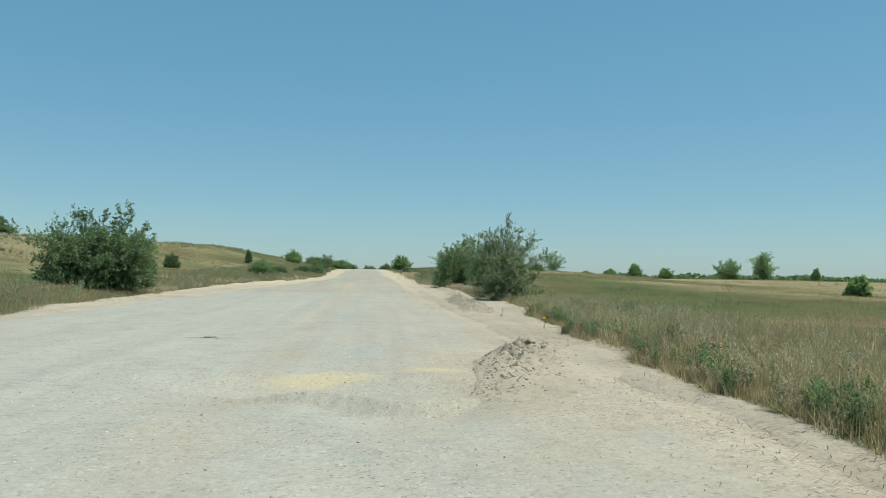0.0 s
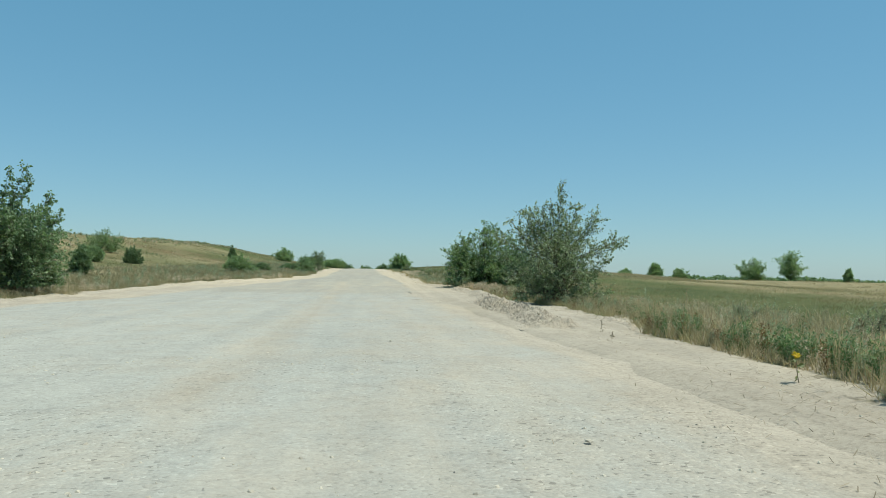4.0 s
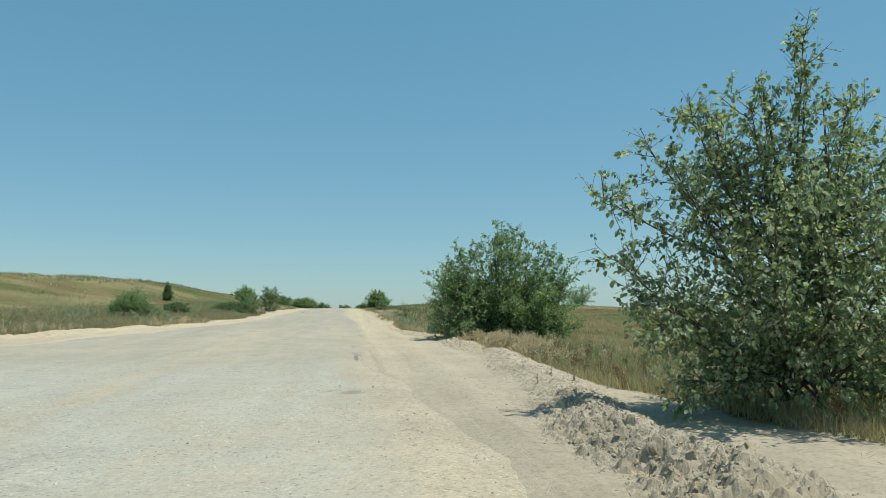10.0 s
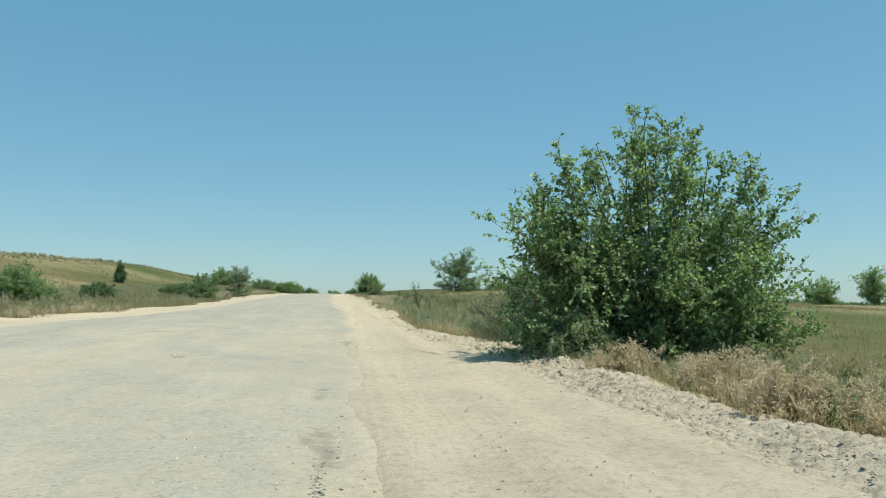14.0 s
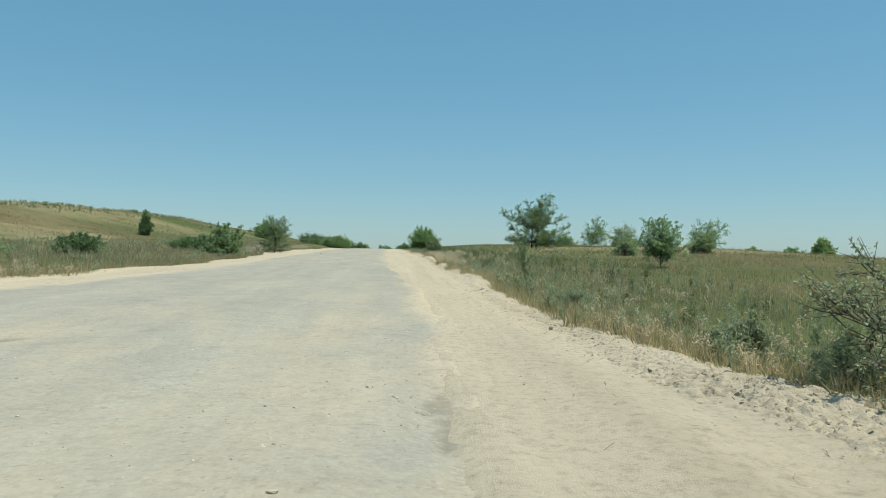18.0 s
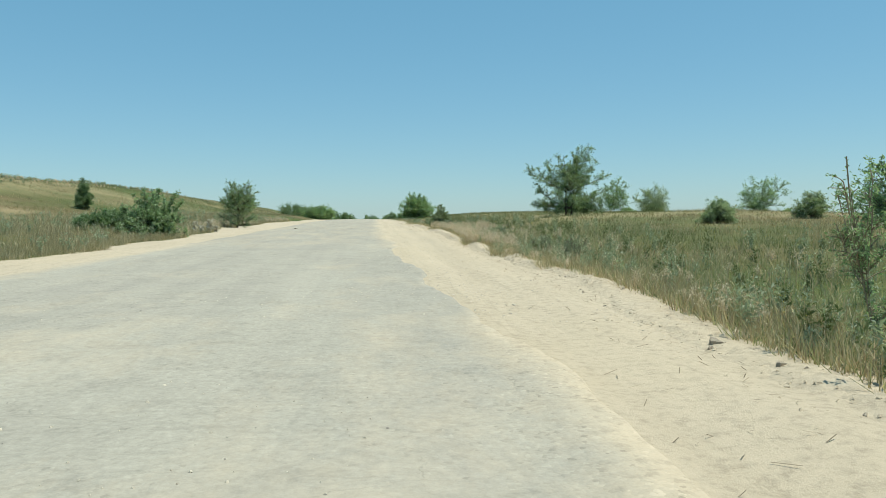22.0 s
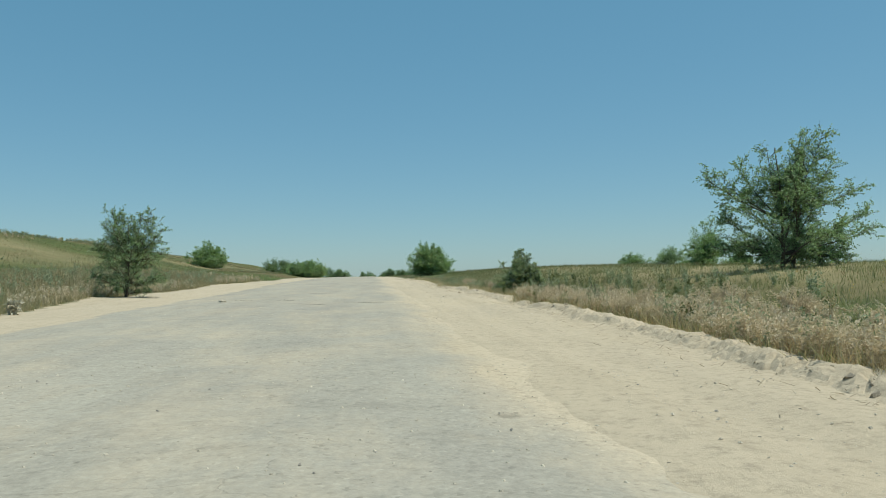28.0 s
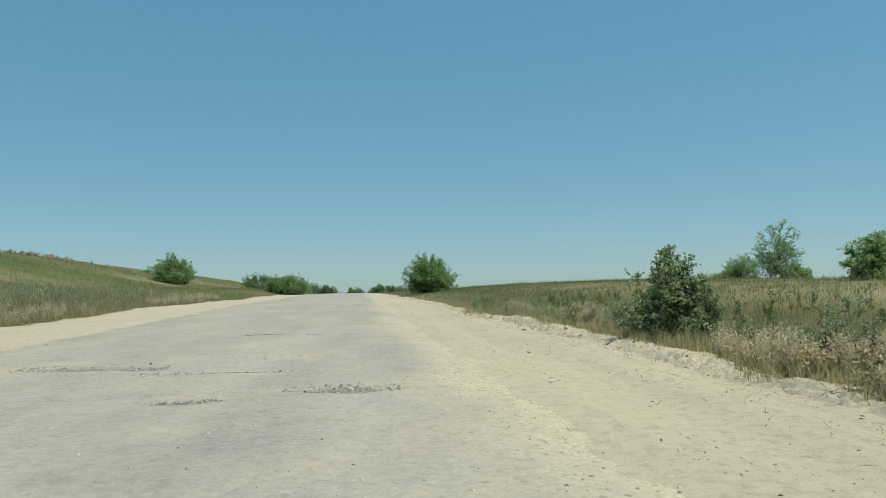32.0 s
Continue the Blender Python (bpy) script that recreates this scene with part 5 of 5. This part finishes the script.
herbs("wormwood", "silvery wormwood clumps in the verge grass", 300, (4.6, 11, 0, 150), (0.25, 0.6), WORMWOOD, 0.06, 301, 9, 14)
herbs("green_weeds", "leafy green weeds in the verge grass", 420, (4.4, 10, 0, 150), (0.2, 0.55), WEED, 0.06, 302, 8, 12)
herbs("dry_weeds", "dry tan weeds along the verge", 500, (4.4, 9, 0, 150), (0.14, 0.36), TUMBLE, 0.05, 303, 9, 12, (6, 9, 0.0))
herbs("left_weeds", "grey-green weeds along the left verge", 900, (-17, -5.5, 15, 170), (0.25, 0.65), WORMWOOD, 0.08, 304, 8, 9)
herbs("hill_weeds", "grey-green weeds over the hillside", 500, (-70, -13, 30, 260), (0.12, 0.26), WORMWOOD, 0.08, 305, 7, 6, clump=1.6)
herbs("crest_weeds", "grey-green weeds along the crest of the hill", 2600, (-66, -34, 30, 240), (0.2, 0.5), WORMWOOD, 0.13, 314, 8, 8, clump=1.8)
herbs("crest_dry_weeds", "dry tan weeds along the crest of the hill", 1500, (-66, -34, 30, 240), (0.2, 0.45), TUMBLE, 0.11, 320, 7, 7, clump=1.8)
herbs("edge_wormwood", "silvery wormwood overhanging the soil bank", 380, (4, 9, 0, 165), (0.2, 0.5), WORMWOOD, 0.05, 306, 9, 14, edge=0.8)
herbs("edge_dry_weeds", "dry tan weeds overhanging the soil bank", 650, (4, 9, 0, 175), (0.12, 0.34), TUMBLE, 0.045, 307, 9, 13, (9, 15, -0.1), edge=0.5)
herbs("left_edge_weeds", "dry weeds along the left edge of the road", 1200, (-13, -5, 15, 175), (0.2, 0.5), TUMBLE, 0.06, 308, 8, 10, (9, 17, -0.15), edge=-0.9)
herbs("pale_tumbleweeds", "fluffy dry tan weeds along the edge of the soil", 360, (5, 9, 103, 129), (0.22, 0.5), TUMBLE, 0.05, 311, 15, 14, edge=0.5)
herbs("verge_tumbleweeds", "fluffy dry tan weeds in the verge grass", 80, (5, 9, 56, 66), (0.18, 0.42), TUMBLE, 0.045, 312, 12, 16, edge=0.8)
herbs("verge_wormwood", "grey wormwood behind the soil bank", 90, (7.2, 11, 20, 46), (0.3, 0.7), WORMWOOD, 0.05, 316, 12, 16, (3, 18, -0.3))
herbs("dark_weeds", "dark blue-green weeds at the foot of the verge grass", 130, (4, 9, 4, 36), (0.3, 0.6), LEAF_DARK, 0.055, 313, 12, 18, edge=0.45)
herbs("rust_weeds", "rust-brown withered weeds at the foot of the tall grass", 130, (4, 9, 0, 60), (0.25, 0.55), GRASS_RUST, 0.05, 317, 11, 14, edge=0.7)
herbs("tan_weeds", "bushy tan weeds in the tall roadside grass", 520, (4, 11, -2, 40), (0.35, 0.8), TUMBLE, 0.035, 318, 9, 20, (3, 19, -0.2))
herbs("tall_wormwood", "tall grey-green wormwood in the roadside grass", 150, (4.5, 11, 2, 40), (0.5, 0.95), WORMWOOD, 0.05, 319, 7, 24, (3, 22, -0.1))
herbs("pale_flowers", "pale flower heads scattered in the field grass", 500, (6, 20, 0, 150), (0.4, 0.7), WHITE_FLOWER, 0.025, 309, 3, 3, category="flowers")
herbs("yellow_flowers", "small yellow flowers in the field grass", 350, (6, 22, 40, 140), (0.3, 0.55), FLOWER, 0.025, 310, 3, 3, category="flowers")


def litter():
    """Dry broken stalks lying on the soil below the grass."""
    g = np.random.default_rng(44)
    n = 4400
    y = np.concatenate([g.uniform(0, 150, n - 1400), g.uniform(4, 24, 1400)])
    x = verge_right(y) - 0.1 - np.abs(g.normal(0, 0.7, n)) * (1 + 0.6 * (y < 30))
    z = ground_z(x, y) + 0.012
    a, ln = g.uniform(0, 6.283, n), g.uniform(0.03, 0.15, n)
    d = np.stack([np.cos(a) * ln, np.sin(a) * ln, g.uniform(0, 0.05, n)], 1)
    q = np.stack([-np.sin(a), np.cos(a), 0.3 + 0 * a], 1) * 0.003
    c = np.stack([x, y, z], 1)
    v = np.stack([c - d / 2 - q, c - d / 2 + q, c + d / 2 + q, c + d / 2 - q], 1).reshape(-1, 3)
    me = mesh_from("dry_litter", v, np.arange(n * 4).reshape(-1, 4), STRAW)
    tagged(new("dry_litter", me), "broken dry stalks lying on the bare soil", "litter", kind="stuff")


litter()


# ---- single plants that stand out ----
def stalk_plant(name, x, y, h, mat, leaf, label, category, seed, leaves=14, heads=None, group="", stems=1):
    """One or a few upright stalks with leaves and, where it has them, flower heads."""
    g = np.random.default_rng(seed)
    thing = new(name)
    thing.location = (x, y, float(ground_z(x, y)) - 0.02)
    pos, ax, tips = [], [], []
    for k in range(stems):
        top = np.array([g.normal(0, 0.12 * h), g.normal(0, 0.12 * h), h * g.uniform(0.75, 1)])
        line = bez(np.array([g.normal(0, 0.02), g.normal(0, 0.02), 0]), top * 0.5 + np.array([g.normal(0, .04 * h), 0, 0]), top, 7)
        part("stalk", tubes("stalk", [(line, 0.007, 0.003)], STRAW, 5), thing)
        s = g.uniform(0.15, 0.98, leaves) * 5.99
        i = s.astype(int)
        pos.append(line[i] * (1 - s % 1)[:, None] + line[i + 1] * (s % 1)[:, None])
        ax.append(g.normal(0, 1, (leaves, 3)) + np.array([0, 0, -0.2]))
        tips.append(top)
    pos, ax = np.concatenate(pos), np.concatenate(ax)
    part("foliage", leaves_mesh("foliage", pos, ax, leaf * g.uniform(.6, 1.2, len(pos)), mat, g, 0.5), thing)
    if heads:
        for t in tips:
            m = 26
            d = g.normal(0, 1, (m, 3))
            part("flower_head", leaves_mesh("flower_head", np.repeat(t[None], m, 0), d, np.full(m, heads[1]), heads[0], g, 0.5), thing)
    return tagged(thing, label, category, group)


stalk_plant("sunflower", 5.2, 22.9, 0.45, WEED, 0.10, "single small sunflower with a yellow head on bare soil", "flower", 401, 10, (FLOWER, 0.06))
for k, (x, y, h) in enumerate([(5.93, 51.2, 0.4), (5.7, 49.0, 0.45), (5.55, 50.6, 0.35), (6.0, 50.2, 0.25), (6.1, 53, 0.3), (5.4, 31.5, 0.3), (5.0, 29.5, 0.25), (6.6, 27, 0.35)]):
    stalk_plant("dry_stalk", x, y, h, STRAW, 0.07, "withered stalk with hanging dry leaves on the soil bank", "weed", 410 + k, 8, group="withered stalks")
stalk_plant("dock_stalk", 7.0, 30.6, 1.0, GRASS_DRY, 0.05, "leaning rust-brown dock stalk in the grass", "weed", 420, 60)
for x, y in ((7.6, 56.2), (6.3, 126.9)):
    stalk_plant("dock_stalk", x, y, 0.65, STRAW, 0.05, "upright dark brown dock stalk in the grass", "weed", 421, 70)
for k, (x, y, h) in enumerate([(-6.7, 124.0, 0.72), (-7.1, 122.6, 0.66), (-6.9, 123.2, 0.4), (-6.5, 124.9, 0.35)]):
    stalk_plant("pale_thistle", x, y, h, WHITE_FLOWER, 0.15, "pale dried thistle at the road's edge", "thistle", 430 + k, 60, (WHITE_FLOWER, 0.07), "pale thistles", 3)
for k, (x, y, h, w) in enumerate([(6.5, 98.75, 0.65, 0.9), (6.25, 127.5, 0.6, 1.0), (6.8, 135.7, 0.5, 0.8), (6.5, 73.8, 0.55, 0.6), (6.4, 75.6, 0.5, 0.6), (5.7, 81.0, 0.45, 0.7), (6.5, 102.0, 0.6, 0.8), (5.6, 14.3, 0.8, 0.8), (5.7, 21.4, 0.5, 0.7), (6.4, 123.8, 0.6, 0.5), (8.2, 30.5, 0.75, 1.1), (9.0, 27.0, 0.8, 1.1), (6.9, 112, 0.5, 0.8)]):
    plant("wormwood_bush", x, y, h, w, "bush", "silvery grey wormwood bush at the verge", "weed", WORMWOOD, 0.04, 22, 6, 3, 8, 0.006, 440 + k, 6, 0.05, "wormwood bushes", fine=False, slim=0.4, bark=STRAW)
